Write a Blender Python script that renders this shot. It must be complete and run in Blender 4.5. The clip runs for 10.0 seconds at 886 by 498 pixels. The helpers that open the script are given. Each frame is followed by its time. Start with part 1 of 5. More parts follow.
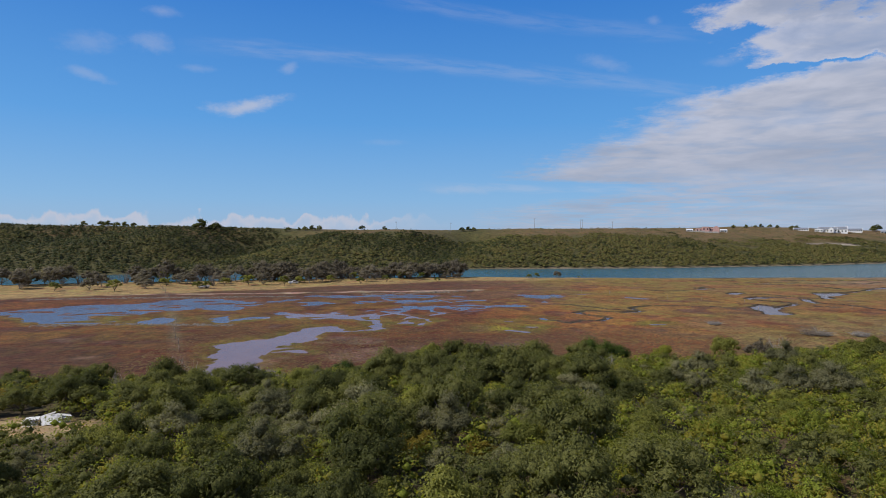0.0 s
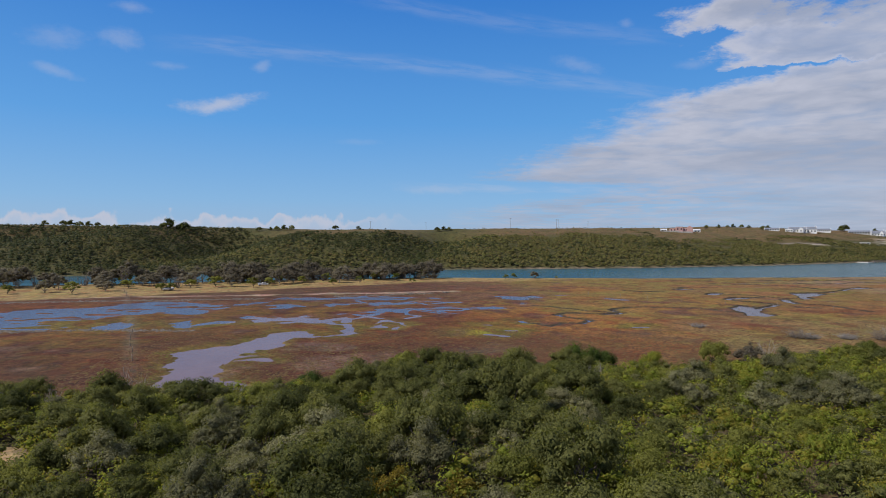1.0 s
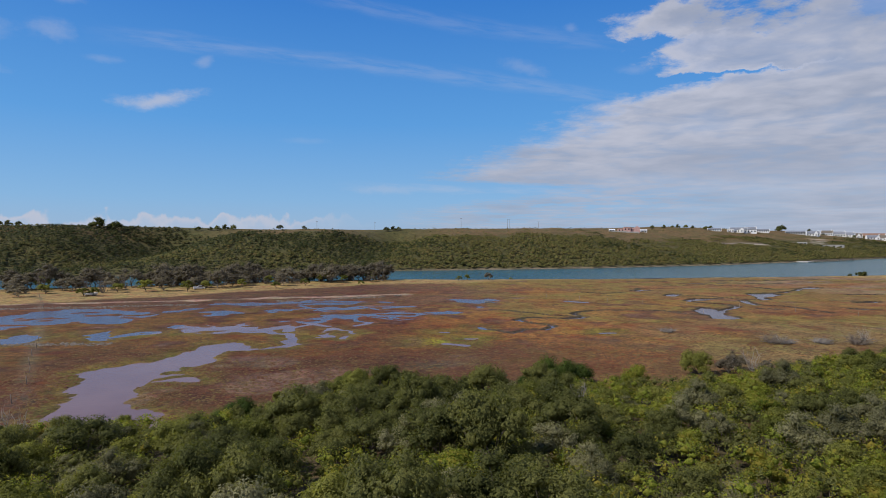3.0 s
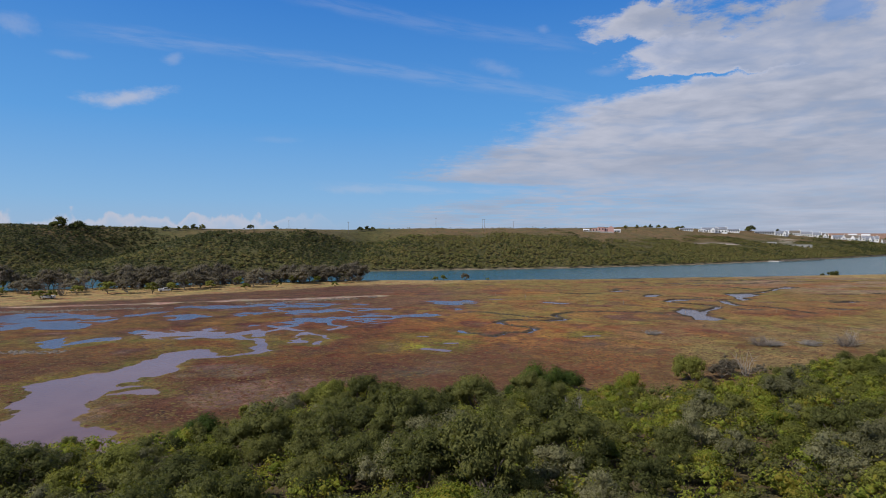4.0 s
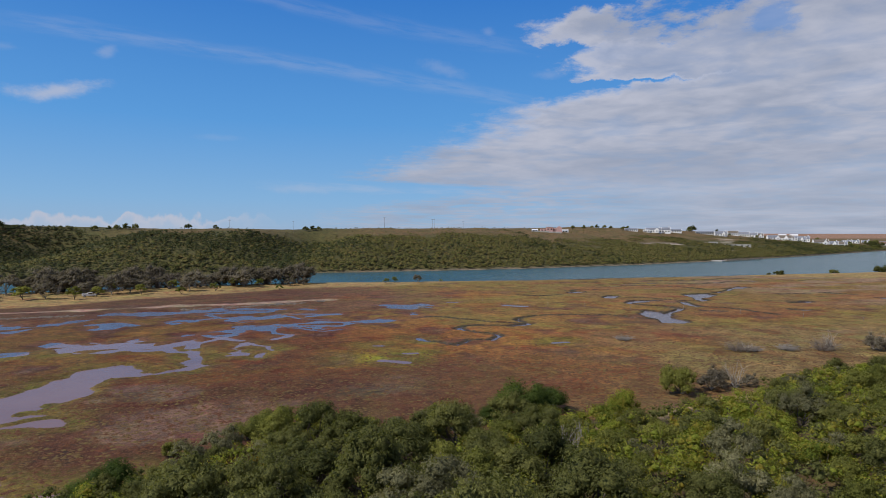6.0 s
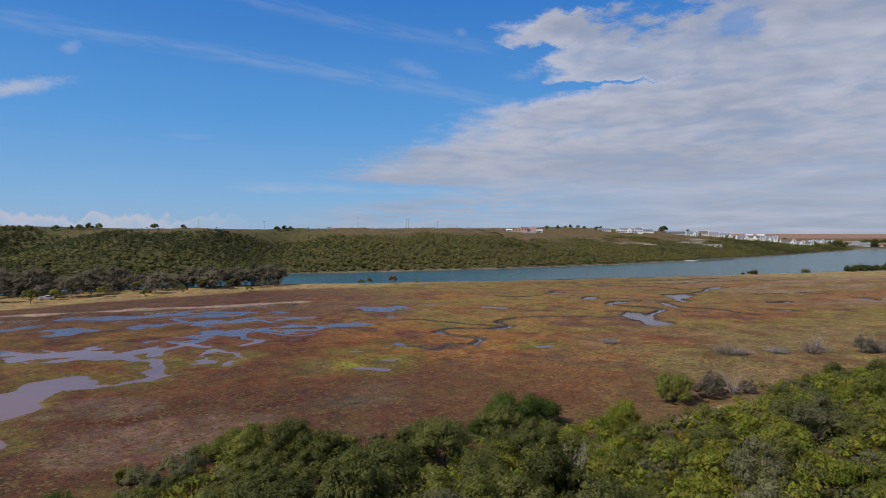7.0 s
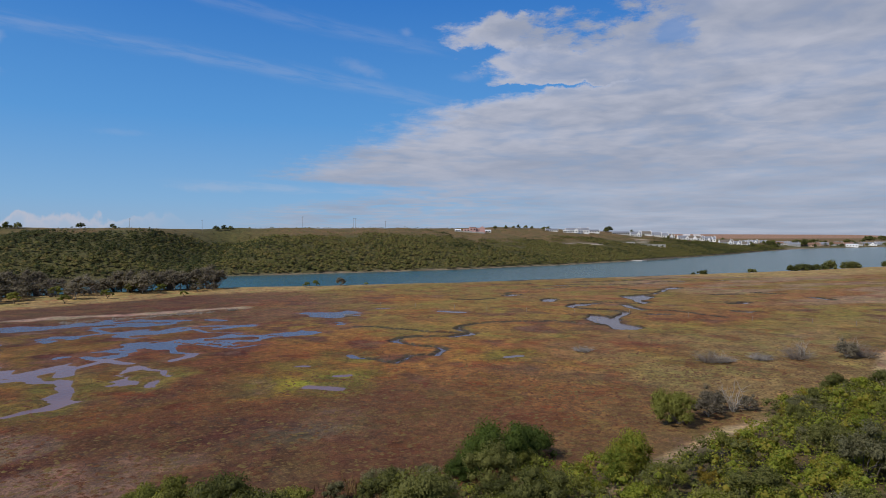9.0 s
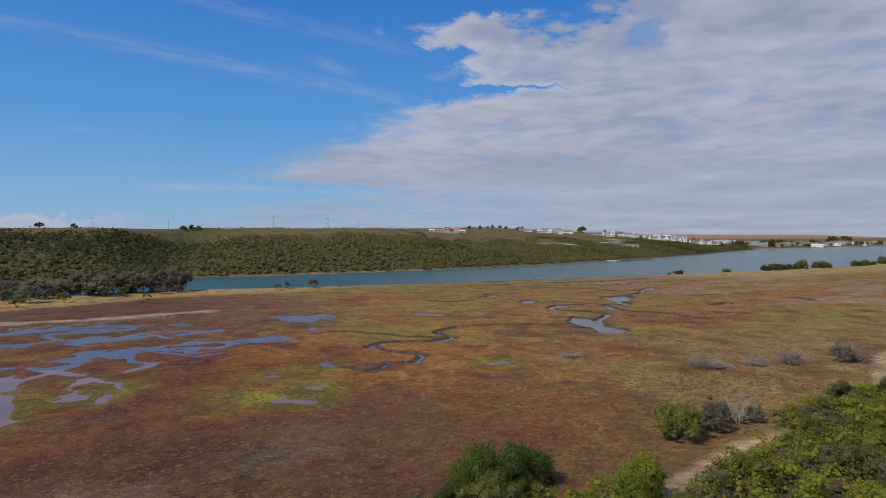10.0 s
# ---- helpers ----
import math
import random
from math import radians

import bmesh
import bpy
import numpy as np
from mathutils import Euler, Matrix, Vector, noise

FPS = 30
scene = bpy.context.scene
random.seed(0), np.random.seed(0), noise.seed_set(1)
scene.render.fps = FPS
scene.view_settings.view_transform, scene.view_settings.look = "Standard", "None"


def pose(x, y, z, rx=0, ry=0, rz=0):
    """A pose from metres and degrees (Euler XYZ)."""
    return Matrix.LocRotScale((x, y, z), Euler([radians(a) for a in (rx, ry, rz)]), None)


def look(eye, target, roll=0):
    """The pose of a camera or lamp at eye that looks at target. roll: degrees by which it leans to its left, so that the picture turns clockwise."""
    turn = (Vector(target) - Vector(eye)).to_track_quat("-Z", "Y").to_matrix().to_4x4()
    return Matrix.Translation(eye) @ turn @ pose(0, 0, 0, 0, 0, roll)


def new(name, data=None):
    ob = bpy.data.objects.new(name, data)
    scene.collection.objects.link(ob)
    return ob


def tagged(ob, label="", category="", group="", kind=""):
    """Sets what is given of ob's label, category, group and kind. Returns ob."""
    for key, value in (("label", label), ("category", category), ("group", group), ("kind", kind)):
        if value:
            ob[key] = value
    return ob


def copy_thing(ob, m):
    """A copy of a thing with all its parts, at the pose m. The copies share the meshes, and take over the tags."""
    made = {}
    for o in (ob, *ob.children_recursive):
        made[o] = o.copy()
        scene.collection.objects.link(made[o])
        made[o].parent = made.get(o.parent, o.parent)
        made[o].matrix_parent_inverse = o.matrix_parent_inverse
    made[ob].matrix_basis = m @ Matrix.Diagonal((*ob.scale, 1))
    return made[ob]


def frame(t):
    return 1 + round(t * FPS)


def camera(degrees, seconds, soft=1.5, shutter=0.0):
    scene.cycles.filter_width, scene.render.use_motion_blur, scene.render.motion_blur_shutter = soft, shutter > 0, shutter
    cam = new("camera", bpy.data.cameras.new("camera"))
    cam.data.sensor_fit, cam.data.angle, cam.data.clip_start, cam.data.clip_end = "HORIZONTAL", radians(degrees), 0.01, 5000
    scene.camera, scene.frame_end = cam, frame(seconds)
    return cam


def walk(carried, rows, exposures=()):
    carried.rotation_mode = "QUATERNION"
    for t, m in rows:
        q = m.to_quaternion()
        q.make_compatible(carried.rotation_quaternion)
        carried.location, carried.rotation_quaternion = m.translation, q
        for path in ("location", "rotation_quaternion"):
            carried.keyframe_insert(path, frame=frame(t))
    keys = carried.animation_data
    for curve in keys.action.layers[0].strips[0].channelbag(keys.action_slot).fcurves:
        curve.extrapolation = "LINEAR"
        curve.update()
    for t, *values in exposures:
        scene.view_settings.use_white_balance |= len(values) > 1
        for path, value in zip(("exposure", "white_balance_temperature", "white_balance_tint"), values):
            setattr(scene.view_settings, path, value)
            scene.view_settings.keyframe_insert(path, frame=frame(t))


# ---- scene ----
cam = camera(70.72, 10.0, soft=0.75)
PATH = [
    (0.0, pose(0.00, 0.00, 25.00, 88.75, 0, 0.00)),
    (0.5, pose(-0.01, 4.05, 24.96, 88.75, 0, -1.14)),
    (1.0, pose(-0.07, 7.96, 24.92, 88.75, 0, -2.29)),
    (1.5, pose(-0.18, 11.75, 24.88, 88.76, 0, -3.46)),
    (2.0, pose(-0.33, 15.44, 24.84, 88.76, 0, -4.64)),
    (2.5, pose(-0.50, 19.03, 24.80, 88.76, 0, -5.83)),
    (3.0, pose(-0.69, 22.54, 24.76, 88.77, 0, -7.03)),
    (3.5, pose(-0.87, 25.98, 24.71, 88.77, 0, -8.24)),
    (4.0, pose(-1.05, 29.38, 24.67, 88.77, 0, -9.46)),
    (4.5, pose(-1.20, 32.72, 24.62, 88.78, 0, -10.68)),
    (5.0, pose(-1.32, 36.05, 24.58, 88.78, 0, -11.91)),
    (5.5, pose(-1.40, 39.36, 24.53, 88.79, 0, -13.15)),
    (6.0, pose(-1.42, 42.66, 24.49, 88.79, 0, -14.39)),
    (6.5, pose(-1.37, 45.99, 24.44, 88.80, 0, -15.63)),
    (7.0, pose(-1.24, 49.33, 24.40, 88.80, 0, -16.87)),
    (7.5, pose(-1.02, 52.72, 24.35, 88.81, 0, -18.12)),
    (8.0, pose(-0.70, 56.16, 24.30, 88.82, 0, -19.37)),
    (8.5, pose(-0.27, 59.67, 24.25, 88.82, 0, -20.61)),
    (9.0, pose(0.29, 63.25, 24.20, 88.83, 0, -21.85)),
    (9.5, pose(0.99, 66.93, 24.15, 88.84, 0, -23.09)),
    (10.0, pose(1.84, 70.71, 24.10, 88.85, 0, -24.33)),
]
walk(cam, PATH, exposures=[(0.0, 0.05), (5.0, 0.0), (10.0, -0.10)])

# ---- light: sun from the left and behind, high; sky with a cloud bank on the right ----
SUN = Vector((-0.68, -0.12, 0.72)).normalized()
sun = new("sun", bpy.data.lights.new("sun", "SUN"))
sun.data.energy, sun.data.angle, sun.data.color = 4.2, radians(0.53), (1.0, 0.94, 0.85)
sun.matrix_world = look(SUN * 300 + Vector((0, 0, 60)), (0, 0, 60))


class Nodes:
    """Short hand to write node trees."""

    def __init__(self, tree):
        self.tree = tree
        tree.nodes.clear()

    def node(self, kind):
        return self.tree.nodes.new(kind)

    def put(self, socket, value):
        if isinstance(value, bpy.types.NodeSocket):
            self.tree.links.new(value, socket)
        elif value is not None:
            if isinstance(value, tuple) and len(value) == 3 and socket.type == "RGBA":
                value = (*value, 1.0)
            socket.default_value = value

    def math(self, op, a, b=None, c=None, clamp=False):
        n = self.node("ShaderNodeMath")
        n.operation, n.use_clamp = op, clamp
        for i, v in enumerate((a, b, c)):
            if v is not None:
                self.put(n.inputs[i], v)
        return n.outputs[0]

    def noise(self, vector, scale, detail=4.0, rough=0.55, dist=0.0):
        n = self.node("ShaderNodeTexNoise")
        self.put(n.inputs["Vector"], vector)
        for key, v in (("Scale", scale), ("Detail", detail), ("Roughness", rough), ("Distortion", dist)):
            self.put(n.inputs[key], v)
        return n.outputs[0]

    def ramp(self, fac, stops, smooth=False):
        n = self.node("ShaderNodeValToRGB")
        self.put(n.inputs[0], fac)
        el = n.color_ramp.elements
        while len(el) < len(stops):
            el.new(0.5)
        for e, (p, c) in zip(el, stops):
            e.position = p
            e.color = (c, c, c, 1) if isinstance(c, (int, float)) else (*c, 1)
        if smooth:
            n.color_ramp.interpolation = "EASE"
        return n.outputs[0]

    def scaled(self, k, fac, stops):
        """A ramp, k times as bright."""
        n = self.node("ShaderNodeVectorMath")
        n.operation = "SCALE"
        self.put(n.inputs[0], self.ramp(fac, stops))
        n.inputs["Scale"].default_value = k
        return n.outputs[0]

    def mix(self, fac, a, b, how="MIX"):
        n = self.node("ShaderNodeMix")
        n.data_type, n.blend_type = "RGBA", how
        self.put(n.inputs[0], fac)
        self.put(n.inputs[6], a)
        self.put(n.inputs[7], b)
        return n.outputs[2]

    def step(self, v, lo, hi):
        n = self.node("ShaderNodeMapRange")
        n.interpolation_type = "SMOOTHSTEP"
        self.put(n.inputs[0], v)
        self.put(n.inputs[1], lo)
        self.put(n.inputs[2], hi)
        return n.outputs[0]


# the left rim of the cloud bank: (height, bearing) in degrees, from the horizon up
RIM = [(0.0, 2), (2.4, 5), (3.6, 15), (4.4, 19), (5.0, 8), (5.5, 7.5), (6.2, 9.5), (7.6, 12), (8.3, 15), (9.1, 17.4), (10.4, 19), (11.4, 20.2), (12.1, 25.2),
       (12.8, 29), (13.25, 35), (13.6, 26), (14.6, 25.4), (15.6, 26), (16.4, 27.6), (16.9, 23.2), (18.1, 22.3), (19.0, 24.4), (19.7, 30), (20.2, 37), (22, 37), (30, 34)]


def sky_world():
    world = bpy.data.worlds.new("sky")
    scene.world = world
    world.use_nodes = True
    N = Nodes(world.node_tree)
    add, sub, mul = (lambda a, b: N.math("ADD", a, b)), (lambda a, b: N.math("SUBTRACT", a, b)), (lambda a, b: N.math("MULTIPLY", a, b))
    sky = N.node("ShaderNodeTexSky")
    sky.sky_type, sky.sun_disc = "NISHITA", False
    sky.sun_elevation = math.asin(SUN.z)
    sky.sun_rotation = math.atan2(SUN.x, SUN.y)
    sky.air_density, sky.dust_density, sky.ozone_density = 1.0, 0.35, 3.0
    way = N.node("ShaderNodeTexCoord").outputs["Generated"]
    xyz = N.node("ShaderNodeSeparateXYZ")
    N.put(xyz.inputs[0], way)
    x, y, z = xyz.outputs
    az = mul(N.math("ARCTAN2", x, y), 57.2958)
    el = mul(N.math("ARCSINE", z), 57.2958)

    def pair(a, b):
        n = N.node("ShaderNodeCombineXYZ")
        N.put(n.inputs[0], a)
        N.put(n.inputs[1], b)
        return n.outputs[0]

    # the clouds lie on a flat layer high above: its plan coordinates
    zz = add(N.math("MAXIMUM", z, 0.0), 0.075)
    plan = pair(N.math("DIVIDE", x, zz), N.math("DIVIDE", y, zz))
    ang = pair(mul(az, 0.1), mul(el, 0.3))
    puffy = pair(mul(az, 0.25), mul(el, 0.42))
    # cloud bank: its rim runs up to the right, with lobes above
    high = N.step(el, 11.0, 14.0)
    uneven = add(el, mul(sub(N.noise(puffy, 1.6, 6.0, 0.6, 0.3), 0.5), mul(N.step(el, 9.0, 13.0), 2.2)))
    rim = mul(N.ramp(N.math("DIVIDE", uneven, 30.0), [(e / 30.0, a / 60.0) for e, a in RIM]), 60.0)
    frill = mul(sub(N.noise(puffy, 1.0, 8.0, 0.66, 0.3), 0.5), 8.0)
    frill = add(frill, mul(sub(N.noise(plan, 7.0, 6.0, 0.66), 0.5), 9.0))
    inside = add(sub(az, rim), frill)
    # blue holes in the upper part
    def hole(a, e, ra, re, clear):
        u, v = N.math("DIVIDE", sub(az, a), ra), N.math("DIVIDE", sub(el, e), re)
        r = add(N.math("SQRT", add(mul(u, u), mul(v, v))), mul(frill, 0.24))
        return sub(1.0, mul(clear, sub(1.0, N.step(r, 0.5, 1.25))))
    bank = mul(N.step(inside, add(-3.0, mul(high, 1.4)), add(5.0, mul(high, -2.6))), hole(34.6, 20.6, 6.0, 3.3, 1.0))
    bank = mul(bank, hole(41.8, 17.1, 1.9, 1.2, 0.55))
    # soft billows inside it, streaked where the layer runs to the horizon
    billow = N.noise(plan, 1.5, 7.0, 0.58, 0.35)
    fine = N.noise(plan, 4.2, 4.0, 0.52, 0.3)
    body = add(mul(billow, 0.55), mul(fine, 0.45))
    bank = mul(bank, add(0.80, mul(N.step(body, 0.36, 0.56), 0.18)))
    gap = N.math("MAXIMUM", N.step(body, 0.38, 0.56), N.step(az, 16, 36))
    bank = mul(bank, add(1.0, mul(sub(gap, 1.0), mul(0.8, sub(1.0, N.step(el, 3.0, 5.2))))))
    bank = mul(bank, N.math("MAXIMUM", add(0.62, mul(N.step(el, 1.0, 6.5), 0.36)), mul(N.step(az, 16, 40), 0.9)))

    def wisp(a0, e0, slope, bow, width, left, right, amount):
        """A long thin streak across the blue."""
        a = sub(az, a0)
        d = sub(el, add(e0, add(mul(a, slope), mul(mul(a, a), bow))))
        along = pair(mul(az, 0.07), mul(d, 0.55))
        d = add(d, mul(sub(N.noise(along, 2.2, 4.0), 0.5), 1.4))
        band = sub(1.0, N.step(N.math("ABSOLUTE", d), 0.0, width))
        ends = mul(N.step(az, left, left + 8), sub(1.0, N.step(az, right - 8, right)))
        return mul(mul(band, ends), mul(N.step(N.noise(along, 3.0, 6.0, 0.6), 0.30, 0.66), amount * 0.75))

    def scrap(a, e, ra, re, lift, amount):
        """A small lone cloud, its right end lifted."""
        da = sub(az, a)
        u = N.math("DIVIDE", da, ra)
        v = N.math("DIVIDE", sub(el, add(e, mul(N.math("MAXIMUM", da, -1.0), lift))), re)
        r = add(N.math("SQRT", add(mul(u, u), mul(v, v))), mul(sub(N.noise(puffy, 3.4, 6.0, 0.62), 0.5), 1.5))
        return mul(sub(1.0, N.step(r, 0.0, 1.35)), amount * 0.85)

    thin = wisp(0.0, 15.1, -0.085, -0.0025, 1.0, -24, 27, 0.24)
    for more in (wisp(3.0, 19.4, -0.15, 0.0, 1.0, -10, 26, 0.17), wisp(10.0, 4.2, -0.03, 0.0, 0.45, -4, 24, 0.35), wisp(54.0, 3.65, -0.01, 0.0, 0.28, 42, 75, 0.22),
                 scrap(-17.4, 11.05, 3.3, 0.62, 0.26, 0.80), scrap(-29.5, 12.6, 1.7, 0.42, -0.22, 0.28), scrap(-24.8, 15.6, 1.6, 0.8, 0.0, 0.30), scrap(-29.3, 15.0, 2.2, 0.8, 0.12, 0.22),
                 scrap(-13.8, 14.5, 0.8, 0.5, 0.3, 0.30), scrap(-21.3, 13.9, 1.6, 0.3, 0.0, 0.20), scrap(-24.0, 18.0, 1.4, 0.4, 0.0, 0.30), scrap(14.4, 14.9, 2.2, 0.6, -0.3, 0.22),
                 scrap(18.5, 17.9, 0.7, 0.4, 0.0, 0.22), scrap(24.0, 14.2, 1.4, 0.4, 0.0, 0.20), scrap(1.9, 4.2, 3.6, 0.45, 0.0, 0.32), scrap(-5.4, 8.4, 2.0, 0.3, 0.0, 0.12)):
        thin = N.math("MAXIMUM", thin, more)
    # a row of low puffs over the ridge
    puff = N.noise(pair(mul(az, 0.5), mul(el, 0.35)), 1.0, 4.0, 0.5)
    top = add(-0.7, mul(puff, 4.7))
    row = mul(N.step(sub(top, el), 0.0, 0.5), sub(1.0, N.step(az, -10, 2)))
    row = mul(row, add(0.40, mul(N.step(sub(top, el), 1.2, 0.2), 0.50)))
    edge = mul(sub(1.0, N.step(inside, 1.0, 7.0)), N.step(el, 5.0, 13.0))
    lit = add(add(mul(N.noise(plan, 0.8, 5.0, 0.55, 0.4), 0.5), mul(add(0.5, mul(sub(fine, 0.5), add(0.12, mul(N.step(el, 3.0, 12.0), 0.88)))), 0.5)), mul(edge, 0.14))
    white = N.mix(N.step(lit, 0.34, 0.72), CLOUD_GREY, CLOUD_WHITE)
    # clear air: deep blue above, paler towards the horizon
    blue = N.mix(0.85, sky.outputs[0], N.scaled(9.0, N.math("DIVIDE", el, 40.0), [(0.0, (0.27, 0.43, 0.66)), (0.08, (0.19, 0.415, 0.73)), (0.25, (0.082, 0.32, 0.73)),
                                                                    (0.52, (0.024, 0.19, 0.62)), (1.0, (0.012, 0.10, 0.40))]))
    veil = N.mix(bank, blue, white)
    veil = N.mix(N.math("MAXIMUM", thin, row), veil, CLOUD_WHITE)
    bg = N.node("ShaderNodeBackground")
    N.put(bg.inputs[0], veil)
    bg.inputs[1].default_value = 0.11
    out = N.node("ShaderNodeOutputWorld")
    N.put(out.inputs[0], bg.outputs[0])


CLOUD_GREY, CLOUD_WHITE = (2.95, 3.3, 4.25), (4.7, 4.85, 5.7)
sky_world()

# ---- the lie of the land, as functions of the plan ----
LATTICE = np.random.RandomState(7).rand(256, 256)


def vnoise(x, y):
    """Smooth value noise, 0 to 1, one cell a unit."""
    xi, yi = np.floor(x).astype(int), np.floor(y).astype(int)
    u, v = x - xi, y - yi
    u, v = u * u * (3 - 2 * u), v * v * (3 - 2 * v)
    a, b = LATTICE[xi % 256, yi % 256], LATTICE[(xi + 1) % 256, yi % 256]
    c, d = LATTICE[xi % 256, (yi + 1) % 256], LATTICE[(xi + 1) % 256, (yi + 1) % 256]
    return (a * (1 - u) + b * u) * (1 - v) + (c * (1 - u) + d * u) * v


def fbm(x, y, cell, octaves=4, seed=0.0):
    total, amp, norm = 0.0, 1.0, 0.0
    for k in range(octaves):
        total = total + amp * vnoise(x / cell + 17.3 * k + seed, y / cell + 9.1 * k - seed)
        norm += amp
        amp *= 0.5
        cell *= 0.5
    return total / norm


def sstep(v, lo, hi):
    t = np.clip((v - lo) / (hi - lo), 0, 1)
    return t * t * (3 - 2 * t)


NEAR_BANK = [(-2500, -900), (-700, 40), (-400, 200), (-250, 296), (-180, 325), (-109, 343), (-57, 360), (0, 372), (57, 366), (127, 361), (200, 365),
             (282, 368), (387, 375), (515, 394), (700, 440), (1000, 540), (2500, 900), (5000, 1300)]
FAR_BANK = [(-2500, -650), (-700, 150), (-400, 305), (-255, 378), (-120, 432), (-6, 459), (60, 463), (173, 477), (293, 512), (445, 578), (629, 672),
            (800, 770), (1000, 880), (1150, 950), (1400, 990), (2000, 1150), (5000, 1900)]
# where the marsh meets the bush slope
BUSH_EDGE = [(-400, 60), (-120, 92), (-60, 100), (-35, 103), (-20, 105), (-12, 108.5), (-5, 115), (3, 117), (9, 115.5), (14, 114), (21, 115), (27, 117), (36, 117), (47, 117), (67, 122), (75, 127), (90, 129),
             (105, 130), (140, 128), (300, 110)]
PLATEAU = [(-900, 37), (-600, 35), (-250, 32.5), (-70, 29), (144, 31), (370, 35), (450, 36.5), (600, 33), (700, 30), (780, 23), (900, 19), (1000, 15), (1200, 10), (2000, 8), (4000, 8)]
SLOPE_RUN = [(-900, 300), (-250, 260), (-100, 170), (0, 150), (144, 230), (260, 300), (370, 330), (600, 270), (800, 190), (1000, 160), (1400, 200), (4000, 300)]


def line_of(x, pts):
    return np.interp(x, [p[0] for p in pts], [p[1] for p in pts])


def chain_sd(x, y, pts, r):
    """Distance to a line of points, less its half width; past 25 m only a large number for short lines."""
    best = np.full(x.shape, 1e9)
    px, py = [p[0] for p in pts], [p[1] for p in pts]
    near = (x > min(px) - 25) & (x < max(px) + 25) & (y > min(py) - 25) & (y < max(py) + 25)
    if max(max(px) - min(px), max(py) - min(py)) > 150:
        near = np.ones(x.shape, bool)
    if not near.any():
        return best
    u, v = x[near], y[near]
    d = np.full(u.shape, 1e9)
    for (ax, ay), (bx, by) in zip(pts[:-1], pts[1:]):
        dx, dy = bx - ax, by - ay
        t = np.clip(((u - ax) * dx + (v - ay) * dy) / (dx * dx + dy * dy + 1e-9), 0, 1)
        d = np.minimum(d, np.hypot(u - ax - t * dx, v - ay - t * dy))
    best[near] = d
    return best - r


def shore_sd(x, y, pts):
    """Signed distance to a closed shore, negative inside."""
    out = np.full(x.shape, 1e9)
    px, py = np.array(pts, float).T
    near = (x > px.min() - 9) & (x < px.max() + 9) & (y > py.min() - 9) & (y < py.max() + 9)
    if not near.any():
        return out
    u, v = x[near], y[near]
    best, inside = np.full(u.shape, 1e9), np.zeros(u.shape, bool)
    for ax, ay, bx, by in zip(px, py, np.roll(px, -1), np.roll(py, -1)):
        dx, dy = bx - ax, by - ay
        t = np.clip(((u - ax) * dx + (v - ay) * dy) / (dx * dx + dy * dy + 1e-9), 0, 1)
        best = np.minimum(best, np.hypot(u - ax - t * dx, v - ay - t * dy))
        inside ^= ((ay > v) != (by > v)) & (u < dx * (v - ay) / (dy if dy else 1e-9) + ax)
    out[near] = np.where(inside, -best, best)
    return out


# shallow ponds of the marsh, by their shores
LAGOON = [(-210, 190), (-170, 199), (-146, 206), (-139, 212), (-128, 222), (-111, 230), (-104, 242), (-93, 248), (-79, 240), (-66, 232), (-61, 244), (-54, 246), (-66, 222), (-68, 210),
          (-72, 205.5), (-84, 208), (-91, 207), (-95, 200), (-99, 194), (-111, 192.6), (-101, 185), (-95.6, 179), (-99, 175.4), (-113, 174.3), (-126, 186), (-135, 195), (-158, 184), (-210, 172)]
MAIN_POND = [(-52, 141), (-49, 146), (-43, 151), (-39, 160), (-36.5, 168), (-31, 172), (-27, 170), (-25, 165.5), (-23, 163.5), (-19.5, 167.5), (-20.3, 176), (-22, 184), (-20, 184), (-17.6, 171),
             (-15.6, 167.4), (-18.3, 163.7), (-22, 161.6), (-26, 162.4), (-32, 161.2), (-31, 155.3), (-32.4, 147), (-34.2, 144.3), (-36, 139.7), (-36.2, 136), (-37.5, 133), (-37.7, 128.7),
             (-35, 123.6), (-35.5, 119.7), (-31.5, 116.4), (-28.6, 112.4), (-26, 108.5), (-25, 105), (-34, 102), (-40, 106), (-44, 114), (-45, 121), (-48, 128), (-48, 133)]
MAUVE_POND = [(-54.4, 203), (-48.7, 201), (-41, 198.6), (-34.8, 202.6), (-32, 195), (-27.3, 194), (-23.6, 199.3), (-21.6, 200.8), (-21, 191.8), (-24, 188), (-27, 188.5), (-21.4, 184.5),
              (-20.5, 181), (-32.6, 185.6), (-38.3, 184.6), (-45.8, 186.9), (-51, 192.5)]
UPPER_POND = [(-56, 262), (-35, 257.5), (-30, 263.6), (-22.6, 266), (-11.7, 264.7), (-1, 258.6), (-4.3, 250), (-15.4, 246.7), (-21, 245.6), (-26.5, 249.8), (-40, 248.5), (-56, 252)]
MIDDLE_POND = [(-34, 235), (-24.5, 237.4), (-20.5, 239.8), (-12.5, 240.7), (-2.7, 241), (7.7, 243.4), (18.3, 239.7), (10, 236.2), (1, 233.6), (-9.4, 230.6), (-10.7, 226.4), (-15.7, 227.9),
               (-20, 237), (-24, 233), (-26.4, 229.7), (-32, 227)]
